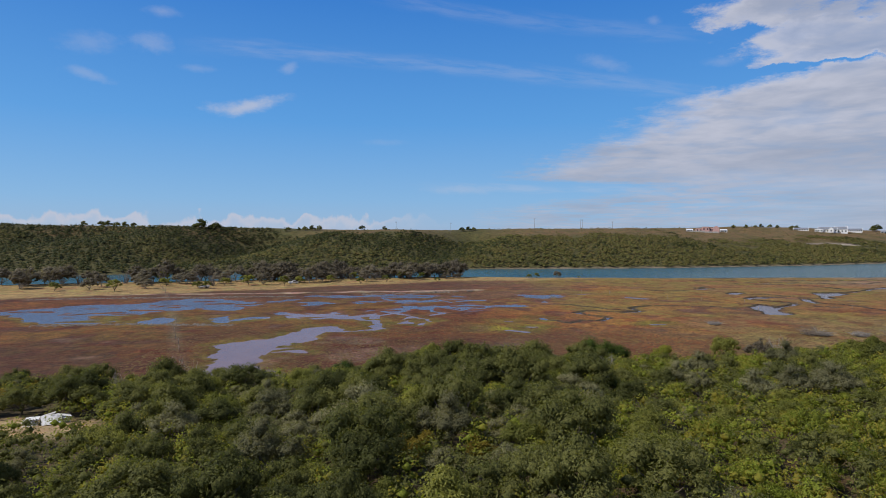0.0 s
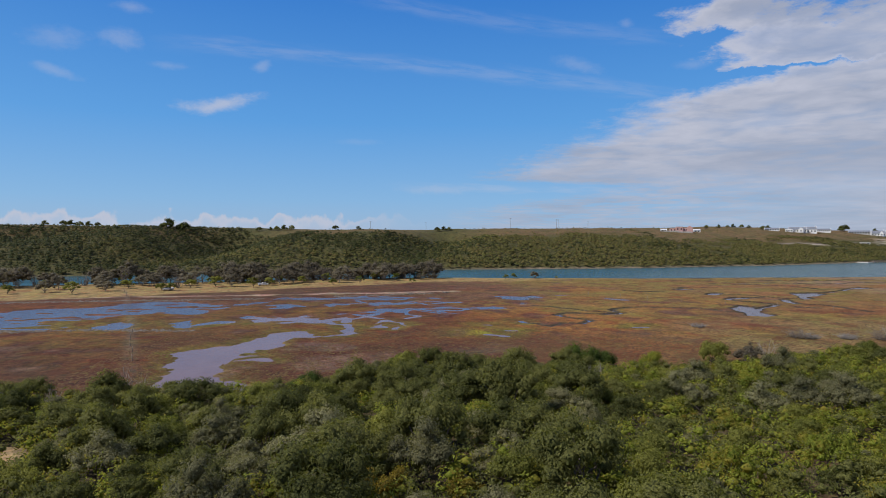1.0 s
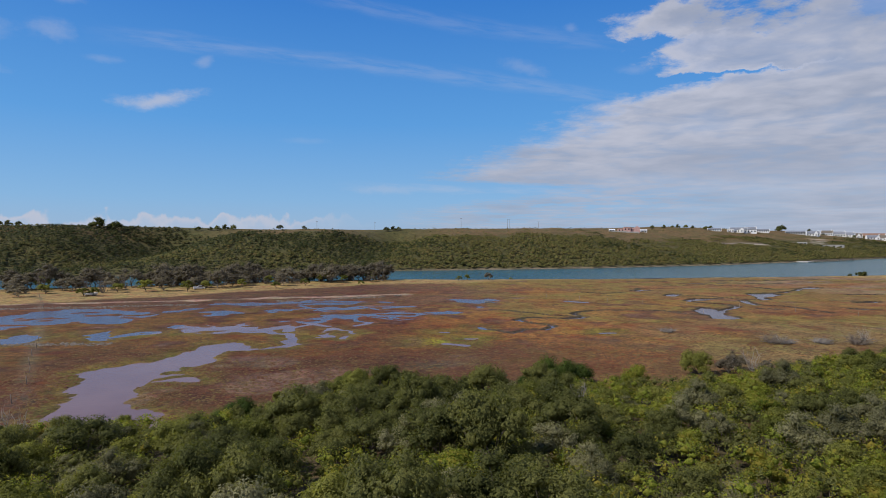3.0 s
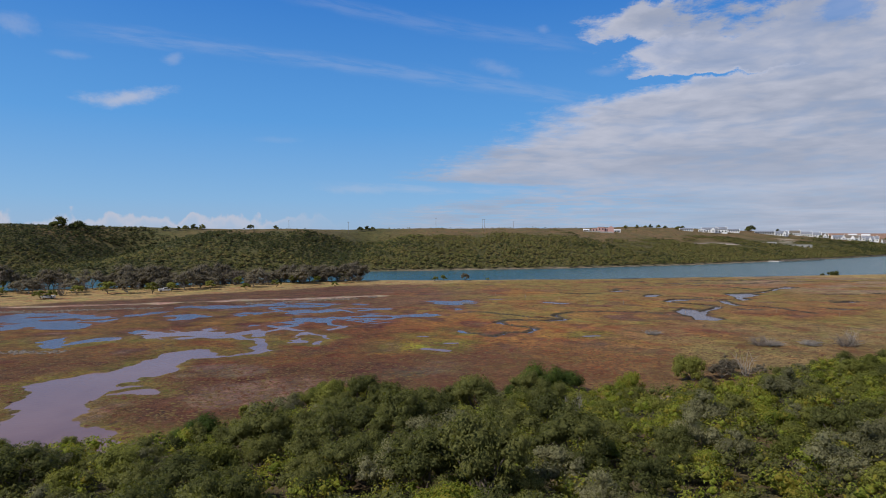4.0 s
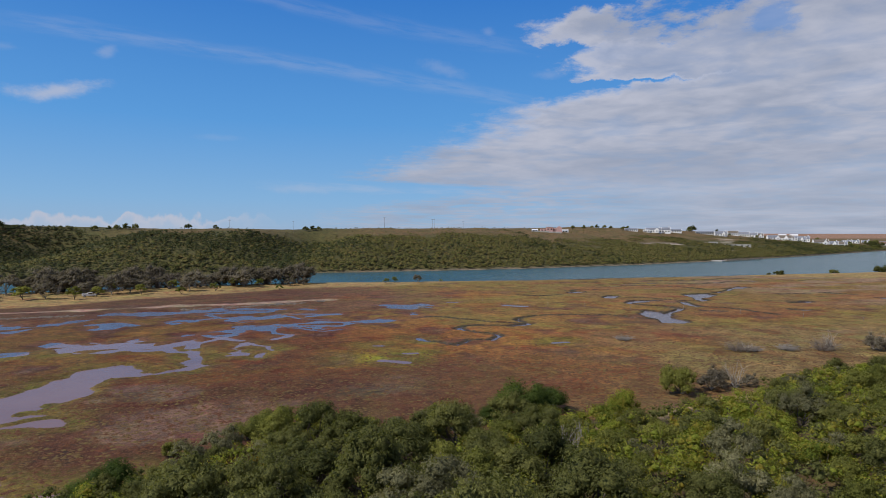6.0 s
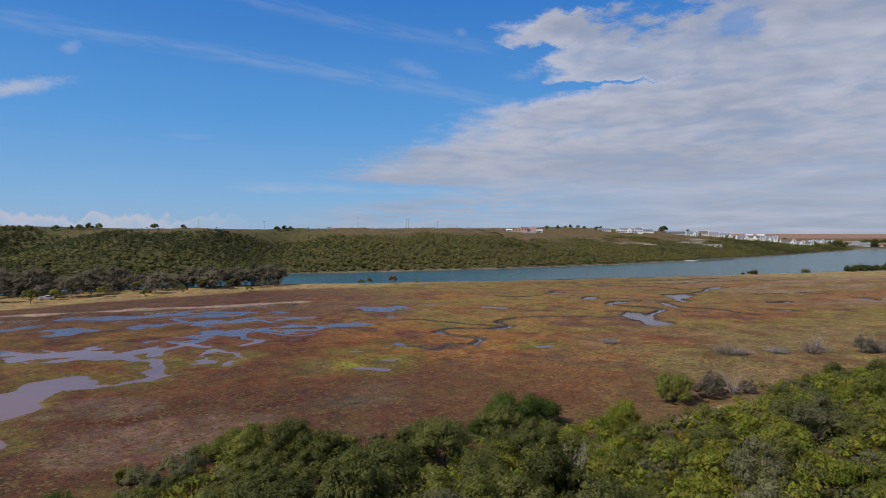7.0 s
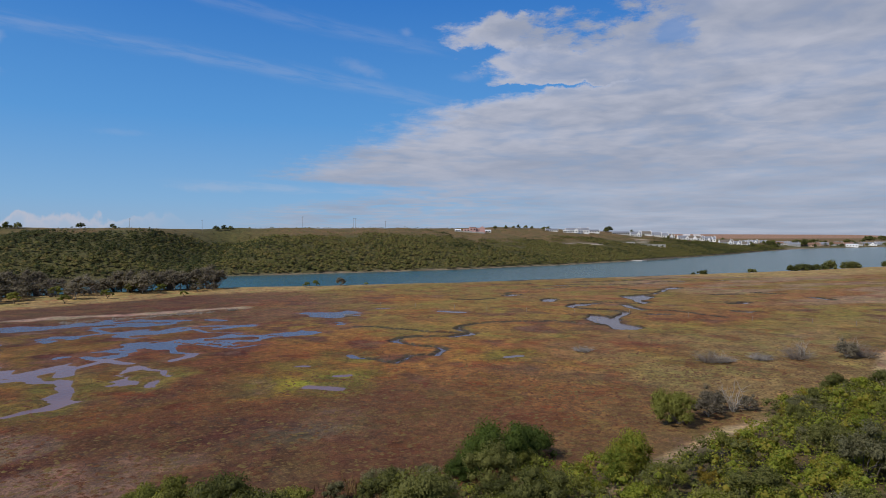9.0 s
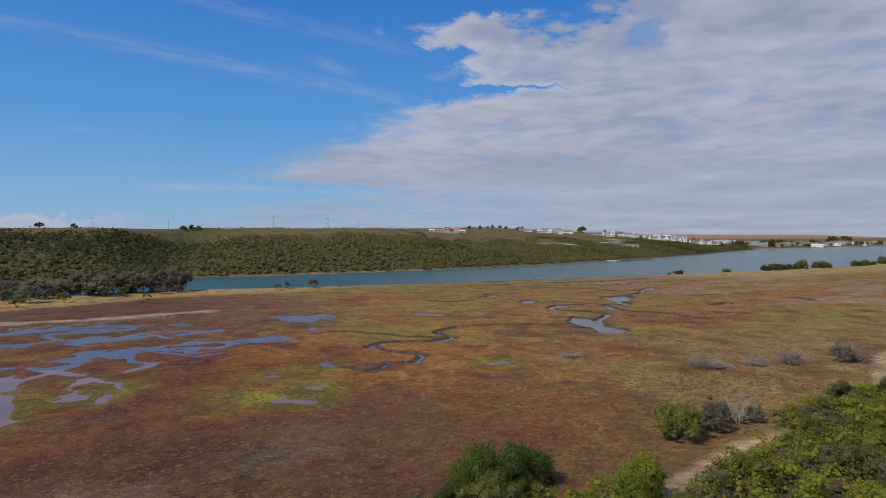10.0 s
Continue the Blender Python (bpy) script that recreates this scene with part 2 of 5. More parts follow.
LONG_POND = [(-26, 208), (-20, 209.3), (-16, 213.5), (-11.8, 220), (-6.6, 221.5), (0, 224), (7, 225.7), (11.8, 223.5), (19, 222), (25, 226.6), (28.8, 225.8), (32, 218), (23.3, 215.8),
             (17, 214.6), (13.4, 213.2), (9, 215.2), (9.7, 208.4), (5.4, 208.3), (2.2, 212.4), (-3, 213.5), (-5.4, 208), (-8.2, 213), (-11.7, 208.5), (-13, 203.3), (-19, 203), (-26, 203)]
EAST_POND = [(30, 261.5), (35.4, 263.5), (41.4, 259.3), (46.7, 260), (51.2, 267.3), (53.3, 261.5), (50, 252.5), (45, 249), (45.5, 241), (40.6, 240), (39, 232.6), (41, 225.4), (36, 223.5),
             (36, 230.6), (39.3, 246.3), (34.4, 248.8), (32.3, 255)]
FINGER_POND = [(-12.6, 194), (-10.4, 195), (-8.5, 190.4), (-9.9, 187.5), (-10.3, 181.7), (-9, 176), (-11.6, 175.6), (-12.8, 178.4), (-12, 182), (-11.9, 188)]
BLOCK_POND = [(-87.5, 180), (-84, 191), (-77, 177), (-81.8, 174.5), (-85.5, 176)]
KINKED_POND = [(-73.5, 192), (-70.5, 195.5), (-64, 187), (-61.5, 177), (-65.8, 180)]
ARM_POND = [(-8.4, 174.6), (-6, 179.4), (-4.3, 181.6), (-4.6, 177), (-7, 173.4)]
WEST_POND = [(-70, 190), (-65.9, 192), (-60.9, 179), (-64.5, 178)]
HOOK_POND = [(-50, 222), (-49, 234), (-41, 229), (-44.4, 221.5)]
SIDE_POOL = [(-36.4, 137.2), (-31.4, 135.6), (-29.6, 134), (-31.5, 131.5), (-35.3, 133.4)]
LOW_ARM = [(-26, 109), (-23, 110), (-18, 111), (-17.5, 108), (-22, 105.5), (-27, 105)]
SHORES = [LAGOON, MAIN_POND, MAUVE_POND, UPPER_POND, MIDDLE_POND, LONG_POND, EAST_POND, FINGER_POND, BLOCK_POND, KINKED_POND, ARM_POND, WEST_POND, HOOK_POND, SIDE_POOL, LOW_ARM]
# low islands in them, and slivers of water: a line each and a half width
ISLETS = [([(-120, 196), (-112, 198), (-105, 202)], 1.5), ([(-85, 227), (-78, 228)], 1.8), ([(-74, 226), (-62, 230)], 2.0), ([(-5, 220), (-1, 215.5)], 1.0), ([(1, 217), (3.5, 213.5)], 0.9),
          ([(5.5, 216), (8.3, 211)], 0.9), ([(-103, 216), (-96, 222)], 1.2), ([(-20, 257), (-6, 255)], 1.2), ([(18, 219), (21, 218)], 0.8), ([(-47, 147), (-44, 145)], 0.5)]
SLIVERS = [([(-62.7, 182), (-53.7, 188.6)], 1.0), ([(-52, 231.5), (-47, 233.5), (-41, 228)], 1.6), ([(-61, 185), (-58, 190), (-54, 190)], 0.9), ([(-3.6, 195), (-1.6, 197), (0, 200)], 0.7),
           ([(-23, 197), (-21, 195), (-20.5, 187)], 1.0), ([(-19.4, 178.5), (-18, 174), (-17.8, 170)], 0.8), ([(5, 256), (7.4, 252.5)], 1.4), ([(17.6, 164), (20, 162.4), (21.8, 160.5)], 0.9)]
SLIVERS += [([(29.8, 188), (30, 184)], 0.7), ([(18.4, 180.4), (20, 179.8)], 0.5), ([(23.3, 169.5), (25.4, 169)], 0.5), ([(74.6, 250), (79, 245.5)], 1.6), ([(57.8, 264), (60.4, 263)], 0.9),
           ([(58.5, 174), (61.7, 174)], 0.7), ([(-24, 246), (-20, 240)], 0.8), ([(-20, 205), (-14, 198), (-11, 195)], 0.7),
           ([(-5, 213), (-3, 204), (0, 200)], 0.35), ([(-9, 190), (-5, 186), (-4.5, 181)], 0.3), ([(-21, 192), (-16, 200), (-13, 204)], 0.6), ([(2, 212), (8, 205), (14, 207)], 0.25), ([(-1, 240), (4, 230), (12, 226)], 0.3)]
# tidal creeks and their pools, with steep dark banks
CREEK = [(41, 181.7), (46, 181.2), (49.8, 185.6), (49.2, 189.2), (46, 192), (43.2, 196.8), (43.1, 200.5), (47, 204.3), (52.5, 202.6), (58.3, 200.4), (63.9, 203.4), (64.6, 205.8), (64, 211),
         (66.7, 215.7), (77, 219.8), (85.4, 219.5), (95.2, 215), (100.5, 207), (104, 202)]
CREEKS = [
    (CREEK, 0.12), ([(58.3, 200.4), (63.9, 203.4)], 0.8), ([(43.1, 197.6), (43.2, 200)], 0.7), ([(46, 181.2), (49, 184.5)], 0.4),
    ([(113.6, 213), (121.3, 219), (127.3, 225), (125.3, 232), (120.5, 237.6), (119, 243.4), (124.6, 250), (135.6, 249)], 0.6), ([(121, 245.5), (126, 249)], 1.6),
    ([(140.6, 243), (137.7, 235), (137, 228.5)], 1.2), ([(137, 228.5), (142.3, 223), (145.6, 216.7), (145, 209.5), (145.7, 203.7)], 0.2)]
CREEKS += [
    ([(118.5, 287), (124, 289)], 2.0), ([(124.7, 287.3), (121, 297), (129.6, 298.4), (139.6, 296.7)], 0.3), ([(122.5, 263), (127, 269)], 2.2), ([(126.5, 265.4), (135.7, 259), (142, 248), (148, 243)], 0.3)]
CREEKS += [
    ([(202, 289), (209, 293)], 2.4), ([(197, 285.8), (178, 271), (170, 269)], 0.4), ([(148.3, 311), (166.7, 316), (182, 302), (184, 285.4), (199, 288)], 0.5),
    ([(131, 217.5), (136, 215)], 1.1), ([(199, 259), (209.4, 257)], 1.3), ([(178, 229.8), (185.4, 230.4)], 1.3), ([(181, 235), (188, 233)], 0.9), ([(161.4, 212.7), (167, 210)], 1.1),
    ([(222, 259.4), (227.4, 251.5)], 1.6), ([(226, 236.5), (224, 228)], 1.8), ([(110, 280), (100, 277), (92, 282)], 0.2), ([(150, 322), (175, 326), (205, 318), (235, 326), (270, 321)], 0.4),
    ([(130, 335), (170, 340), (215, 336), (250, 343)], 0.5), ([(63.9, 203.4), (55, 210), (46, 222), (41, 226)], 0.0), ([(41, 181.7), (36, 176), (31, 184)], 0.0),
]
CREEK_POOLS = [[(106.4, 217.6), (113.7, 223), (115.3, 217.5), (113.8, 210.5), (111, 205.7), (110, 195), (106.3, 193), (101, 196), (103.6, 202), (105.4, 210.3)],
               [(160, 269.5), (170.5, 270), (171.5, 263.5), (163, 255.6), (156, 252), (153, 242.8), (148, 242.4), (155, 256.6), (156.4, 263.4)],
               [(119.6, 244.5), (126.5, 252), (137, 251), (127, 245)]]


def water_sd(x, y):
    """Signed distances to the ponds and to the creeks of the marsh."""
    pond, creek = np.full(x.shape, 1e9), np.full(x.shape, 1e9)
    here = (x > -225) & (x < 290) & (y > 92) & (y < 352)
    if not here.any():
        return pond, creek
    u, v = x[here], y[here]
    wx, wy = (fbm(u, v, 4.5, 4, 3.1) - 0.5) * 6.0, (fbm(u, v, 4.5, 4, 8.7) - 0.5) * 7.5
    frill = (fbm(u * 0.7, v, 3.2, 3, 21.0) - 0.5) * (1.5 + 3.0 * sstep(v, 190, 215)) + 0.35
    p = np.full(u.shape, 1e9)
    for pts in SHORES:
        p = np.minimum(p, shore_sd(u + wx, v + wy, pts))
    p = p + frill * (p < 6)
    for pts, r in ISLETS:
        p = np.where(p < 2, np.maximum(p, -chain_sd(u + wx, v + wy, pts, r)), p)
    islands = (fbm(u * 0.45, v, 4.6, 2, 91.0) - 0.675 + 0.06 * (u > -15) * (v > 205)) * 10.0
    p = np.where((p < 2) & (v > 178), np.maximum(p, islands), p)
    for pts, r in SLIVERS:
        p = np.minimum(p, chain_sd(u + wx * 0.3, v + wy * 0.3, pts, r))
    c = np.full(u.shape, 1e9)
    for pts, r in CREEKS:
        c = np.minimum(c, chain_sd(u + wx * 0.35, v + wy * 0.35, pts, r + 0.35))
    for pts in CREEK_POOLS:
        c = np.minimum(c, shore_sd(u + wx * 0.5, v + wy * 0.5, pts))
    pond[here], creek[here] = p, c
    return pond, creek


def ravine(x, y, ax, ay, bx, by, width):
    """How deep inside a side valley that runs from a to b."""
    d = chain_sd(x, y, [(ax, ay), (bx, by)], 0.0)
    return np.exp(-(d / width) ** 2)


def valleys(x, y):
    """Where the wood climbs the side valleys."""
    return ravine(x, y, -190, 400, -165, 690, 56) + ravine(x, y, -9, 462, 34, 690, 46)


def land(x, y, full=False):
    """Height of the ground. With full, also the masks that colour it."""
    x, y = np.asarray(x, float), np.asarray(y, float)
    nb, fb, edge = line_of(x, NEAR_BANK), line_of(x, FAR_BANK), line_of(x, BUSH_EDGE)
    pond, creek = water_sd(x, y)
    rough = fbm(x, y, 6.0, 4, 2.0) - 0.5
    wob = (fbm(x, y, 30.0, 3, 5.0) - 0.5) * 10
    z = 0.30 + 0.22 * rough + 0.10 * (fbm(x, y, 1.6, 2, 9.0) - 0.5)
    # the dry bank along the river is a little higher
    z = z + 0.5 * sstep(y - nb, -45, -12)
    z = np.where(pond < 6, np.minimum(z, -0.35 + 0.5 * sstep(pond, -1.5, 1.3) + 0.35 * sstep(pond, 1.0, 6.0) + 0.08 * rough), z)
    z = np.where(creek < 4, np.minimum(z, -0.55 + 1.15 * sstep(creek, -0.6, 0.5)), z)
    # bush slope on the near side, higher to the right
    d = edge - y
    dd = np.maximum(d, 0)
    up = 0.085 * dd + 0.35 * sstep(d, -3, 8) + 0.035 * np.maximum(x - 25, 0) * sstep(d, 0, 40) + wob * 0.10 * sstep(d, 10, 50)
    z = z + np.where(d > -3, up, 0)
    # river
    riv = np.minimum(y - nb, fb - y)
    z = np.where(riv > -7, z * sstep(-riv, 0, 7) + (-1.6) * sstep(riv, -0.5, 3.0), z)
    # far side: a wooded slope up to a flat top, with side valleys
    far = y - fb
    run, topz = line_of(x, SLOPE_RUN), line_of(x, PLATEAU)
    f = np.clip((far - 4) / run, 0, 1)
    rise = np.where(x < 250, 1 - (1 - f) ** 1.7, f ** 0.9)
    hill = 0.9 * sstep(far, 0, 4) + topz * rise + np.minimum(np.maximum(far - run, 0) * 0.003, 5) * (x < 900) + (36 - topz) * sstep(far, 450, 1700) * sstep(x, 650, 1000)
    cut = 0.80 * ravine(x, y, -190, 400, -168, 590, 42) + 0.50 * ravine(x, y, -9, 452, 30, 620, 32) + 0.2 * ravine(x, y, -330, 380, -300, 535, 30)
    cut = cut + 0.12 * (fbm(x, y, 45.0, 3, 6.0) - 0.5)
    hill = hill * (1 - cut * sstep(far, 2, 40) * (1 - 0.75 * sstep(far, run * 0.9, run * 1.6)))
    hill = hill + (fbm(x, y, 14.0, 2, 1.0) - 0.5) * 1.2 * sstep(far, 5, 30)
    z = np.where(far > 0, hill, z)
    if not full:
        return z
    return z, pond, creek, nb, fb, edge, far, run


def ground_z(x, y):
    return float(land(np.array([x]), np.array([y]))[0])

# ---- materials ----
def material(name, rough=0.8, spec=0.3):
    """An empty material: the node writer, its shader and its output are given back."""
    m = bpy.data.materials.new(name)
    m.use_nodes = True
    N = Nodes(m.node_tree)
    b = N.node("ShaderNodeBsdfPrincipled")
    b.inputs["Roughness"].default_value = rough
    b.inputs["Specular IOR Level"].default_value = spec
    o = N.node("ShaderNodeOutputMaterial")
    N.put(o.inputs[0], b.outputs[0])
    return m, N, b


def bump(N, b, height, strength, distance):
    n = N.node("ShaderNodeBump")
    n.inputs["Strength"].default_value, n.inputs["Distance"].default_value = strength, distance
    N.put(n.inputs["Height"], height)
    N.put(b.inputs["Normal"], n.outputs[0])


def place(N):
    return N.node("ShaderNodeNewGeometry").outputs["Position"]


def leaf_material(name, dark, light, third=None, thru=0.5):
    """Foliage: every plant and every leaf has a tone of its own."""
    m, N, b = material(name, 0.6, 0.10)
    leaf = N.node("ShaderNodeNewGeometry").outputs["Random Per Island"]
    plant = N.node("ShaderNodeObjectInfo").outputs["Random"]
    patch = N.noise(place(N), 0.35, 3.0)
    grain = N.noise(place(N), 11.0, 3.0, 0.65)
    f = N.math("ADD", N.math("MULTIPLY", leaf, 0.28), N.math("ADD", N.math("MULTIPLY", plant, 0.55), N.math("MULTIPLY", patch, 0.27)))
    col = N.mix(N.step(f, 0.15, 0.95), dark, light)
    col = N.mix(1.0, col, N.ramp(grain, [(0.36, (0.55, 0.55, 0.60)), (0.50, (1.02, 1.02, 1.05)), (0.66, (1.60, 1.58, 1.50))]), "MULTIPLY")
    if third:
        col = N.mix(N.step(N.math("ADD", patch, N.math("MULTIPLY", leaf, 0.4)), 0.62, 0.95), col, third)
    N.put(b.inputs["Base Color"], col)
    t = N.node("ShaderNodeBsdfTranslucent")
    N.put(t.inputs[0], N.mix(1.0, col, (1.0, 1.0, 0.55), "MULTIPLY"))
    s = N.node("ShaderNodeMixShader")
    s.inputs[0].default_value = thru
    N.put(s.inputs[1], b.outputs[0])
    N.put(s.inputs[2], t.outputs[0])
    N.put([n for n in N.tree.nodes if n.bl_idname == "ShaderNodeOutputMaterial"][0].inputs[0], s.outputs[0])
    return m


def plain_material(name, a, c, scale=1.0, rough=0.8, relief=0.0, spec=0.3, metal=0.0):
    """Two tones in patches and in grain, with a little relief."""
    m, N, b = material(name, rough, spec)
    co = N.node("ShaderNodeTexCoord").outputs["Object"]
    big, small = N.noise(co, scale, 4.0), N.noise(co, scale * 9, 3.0)
    f = N.math("ADD", N.math("MULTIPLY", big, 0.6), N.math("MULTIPLY", small, 0.4))
    N.put(b.inputs["Base Color"], N.mix(N.step(f, 0.32, 0.68), a, c))
    b.inputs["Metallic"].default_value = metal
    if relief:
        bump(N, b, small, 0.6, relief)
    return m


LEAF_DARK = leaf_material("leaf dark green", (0.070, 0.079, 0.025), (0.185, 0.186, 0.056))
LEAF_MID = leaf_material("leaf mid green", (0.118, 0.130, 0.029), (0.262, 0.262, 0.062))
LEAF_BRIGHT = leaf_material("leaf fresh green", (0.120, 0.152, 0.022), (0.262, 0.300, 0.042), (0.310, 0.255, 0.044))
LEAF_GREY = leaf_material("leaf grey green", (0.140, 0.136, 0.070), (0.275, 0.260, 0.138))
LEAF_GOLD = leaf_material("leaf ochre", (0.149, 0.119, 0.020), (0.292, 0.215, 0.037))
LEAF_BUSHY = leaf_material("leaf feathery green", (0.050, 0.078, 0.017), (0.120, 0.160, 0.032))
LEAF_HILL = leaf_material("leaf hill wood", (0.026, 0.034, 0.009), (0.055, 0.061, 0.015), (0.078, 0.073, 0.020), 0.1)
LEAF_HILL_LIGHT = leaf_material("leaf hill scrub", (0.058, 0.064, 0.017), (0.120, 0.116, 0.030), (0.140, 0.105, 0.036), 0.1)
LEAF_BANK = leaf_material("leaf bank tree", (0.118, 0.100, 0.072), (0.225, 0.195, 0.140), None, 0.4)
TWIG = plain_material("bare grey twig", (0.16, 0.14, 0.12), (0.33, 0.30, 0.27), 2.0, 0.9)
TWIG_MAUVE = plain_material("bare mauve twig", (0.115, 0.090, 0.070), (0.235, 0.195, 0.158), 2.0, 0.9)
BARK = plain_material("bark", (0.07, 0.055, 0.04), (0.17, 0.14, 0.11), 3.0, 0.9, 0.02)
BARK_PALE = plain_material("pale bark", (0.22, 0.19, 0.15), (0.42, 0.38, 0.32), 3.0, 0.9, 0.02)
STRAW = leaf_material("dry straw", (0.105, 0.064, 0.028), (0.185, 0.122, 0.054), None, 0.2)
SAMPHIRE = leaf_material("red samphire tuft", (0.095, 0.042, 0.022), (0.150, 0.074, 0.037), (0.14, 0.100, 0.038), 0.1)
LIMEWASH = plain_material("white limewashed wall", (0.74, 0.73, 0.70), (0.84, 0.83, 0.81), 0.4, 0.85)
PINK_WALL = plain_material("pink brick wall", (0.52, 0.29, 0.25), (0.66, 0.42, 0.37), 0.5, 0.9)
BRICK_WALL = plain_material("brown brick wall", (0.32, 0.21, 0.15), (0.48, 0.35, 0.27), 0.5, 0.9)
GREY_WALL = plain_material("grey plaster wall", (0.36, 0.35, 0.33), (0.50, 0.49, 0.47), 0.5, 0.9)
ROOF_GREY = plain_material("grey sheet roof", (0.14, 0.15, 0.17), (0.24, 0.25, 0.28), 0.5, 0.6)
ROOF_THATCH = plain_material("weathered thatch", (0.10, 0.085, 0.07), (0.19, 0.16, 0.13), 0.8, 0.95, 0.03)
ROOF_TILE = plain_material("brown tile roof", (0.13, 0.07, 0.05), (0.22, 0.13, 0.09), 0.8, 0.8)
ROOF_WHITE = plain_material("white sheet roof", (0.62, 0.63, 0.64), (0.76, 0.77, 0.78), 0.5, 0.5)
WINDOW_DARK = plain_material("dark window glass", (0.015, 0.018, 0.022), (0.03, 0.035, 0.04), 0.5, 0.08, 0.0, 0.5)
POLE_WOOD = plain_material("weathered pole wood", (0.14, 0.11, 0.085), (0.27, 0.22, 0.18), 3.0, 0.9)
BOARD_WHITE = plain_material("white painted board", (0.58, 0.56, 0.52), (0.80, 0.79, 0.76), 1.2, 0.7, 0.004)
BOARD_GREY = plain_material("dirty white board", (0.30, 0.27, 0.23), (0.60, 0.57, 0.53), 1.2, 0.8, 0.004)
CAR_WHITE = plain_material("white car paint", (0.70, 0.70, 0.70), (0.78, 0.78, 0.78), 0.5, 0.25, 0.0, 0.5)
TYRE = plain_material("black rubber", (0.02, 0.02, 0.02), (0.035, 0.035, 0.035), 4.0, 0.85)
CONCRETE = plain_material("concrete", (0.34, 0.32, 0.29), (0.50, 0.48, 0.44), 0.6, 0.9, 0.005)

DRIFT = leaf_material("grey drift brush", (0.085, 0.070, 0.055), (0.210, 0.180, 0.150), None, 0.0)


def ground_material():
    """Marsh, dry bank, hill grass and bush floor: the tint of each place, with grain and low growth on it."""
    m, N, b = material("marsh and hill ground", 0.92, 0.15)
    tint = N.node("ShaderNodeVertexColor")
    tint.layer_name = "tint"
    p = place(N)
    tuft, speck = N.noise(p, 0.9, 5.0, 0.7), N.noise(p, 4.0, 4.0, 0.72)
    patch = N.noise(p, 0.16, 6.0, 0.66, 0.8)
    v = N.math("ADD", N.math("MULTIPLY", tuft, 0.8), N.math("ADD", N.math("MULTIPLY", speck, 0.75), N.math("MULTIPLY", patch, 0.7)))
    hue = N.noise(p, 0.30, 6.0, 0.68, 0.6)
    own = N.mix(1.0, tint.outputs[0], N.ramp(hue, [(0.36, (1.10, 0.97, 0.93)), (0.50, (1.0, 1.0, 1.0)), (0.64, (0.93, 1.03, 0.97))]), "MULTIPLY")
    col = N.mix(1.0, own, N.ramp(N.math("MULTIPLY", v, 0.445), [(0.36, (0.32, 0.30, 0.29)), (0.50, (0.98, 0.98, 0.98)), (0.63, (1.95, 1.88, 1.60))]), "MULTIPLY")
    # on the marsh: crisp patches of growth and thin dark runnels between them
    marsh = tint.outputs[1]
    wide = N.noise(p, 0.045, 9.0, 0.60, 1.0)
    red, olive = N.noise(p, 0.11, 8.0, 0.62, 0.7), N.step(N.noise(p, 0.085, 8.0, 0.62, 0.9), 0.535, 0.555)
    col = N.mix(N.math("MULTIPLY", marsh, olive), col, N.mix(1.0, col, (0.94, 1.07, 0.92), "MULTIPLY"))
    col = N.mix(N.math("MULTIPLY", marsh, N.step(red, 0.565, 0.585)), col, N.mix(1.0, col, (0.88, 0.70, 0.74), "MULTIPLY"))
    col = N.mix(N.math("MULTIPLY", marsh, N.step(red, 0.415, 0.395)), col, N.mix(1.0, col, (1.16, 1.14, 1.12), "MULTIPLY"))
    runnel = N.math("SUBTRACT", 1.0, N.step(N.math("ABSOLUTE", N.math("SUBTRACT", wide, 0.5)), 0.0015, 0.006))
    col = N.mix(N.math("MULTIPLY", marsh, N.math("MULTIPLY", runnel, 0.6)), col, (0.040, 0.032, 0.024))
    N.put(b.inputs["Base Color"], col)
    bump(N, b, N.math("ADD", tuft, N.math("MULTIPLY", speck, 0.35)), 0.9, 0.35)
    return m


def water_material(name, deep, pale, rough, wave, height, gloss=0.5):
    m, N, b = material(name, rough, gloss)
    b.inputs["IOR"].default_value = 1.33
    p = place(N)
    N.put(b.inputs["Base Color"], N.mix(N.step(N.noise(p, 0.02, 4.0, 0.6, 0.5), 0.35, 0.65), deep, pale))
    s = N.node("ShaderNodeMapping")
    N.put(s.inputs[0], p)
    s.inputs["Scale"].default_value = (wave * 0.55, wave, wave)
    bump(N, b, N.noise(s.outputs[0], 1.0, 4.0, 0.6), 1.0, height)
    return m


GROUND = ground_material()
RIVER = water_material("river water", (0.026, 0.078, 0.078), (0.036, 0.095, 0.092), 0.18, 0.7, 0.50, 0.34)
POND = water_material("clear pond water", (0.082, 0.060, 0.068), (0.108, 0.078, 0.082), 0.14, 1.3, 0.06, 0.40)
MUD_POND = water_material("muddy mauve pond water", (0.150, 0.084, 0.070), (0.205, 0.120, 0.098), 0.16, 1.3, 0.035, 0.2)

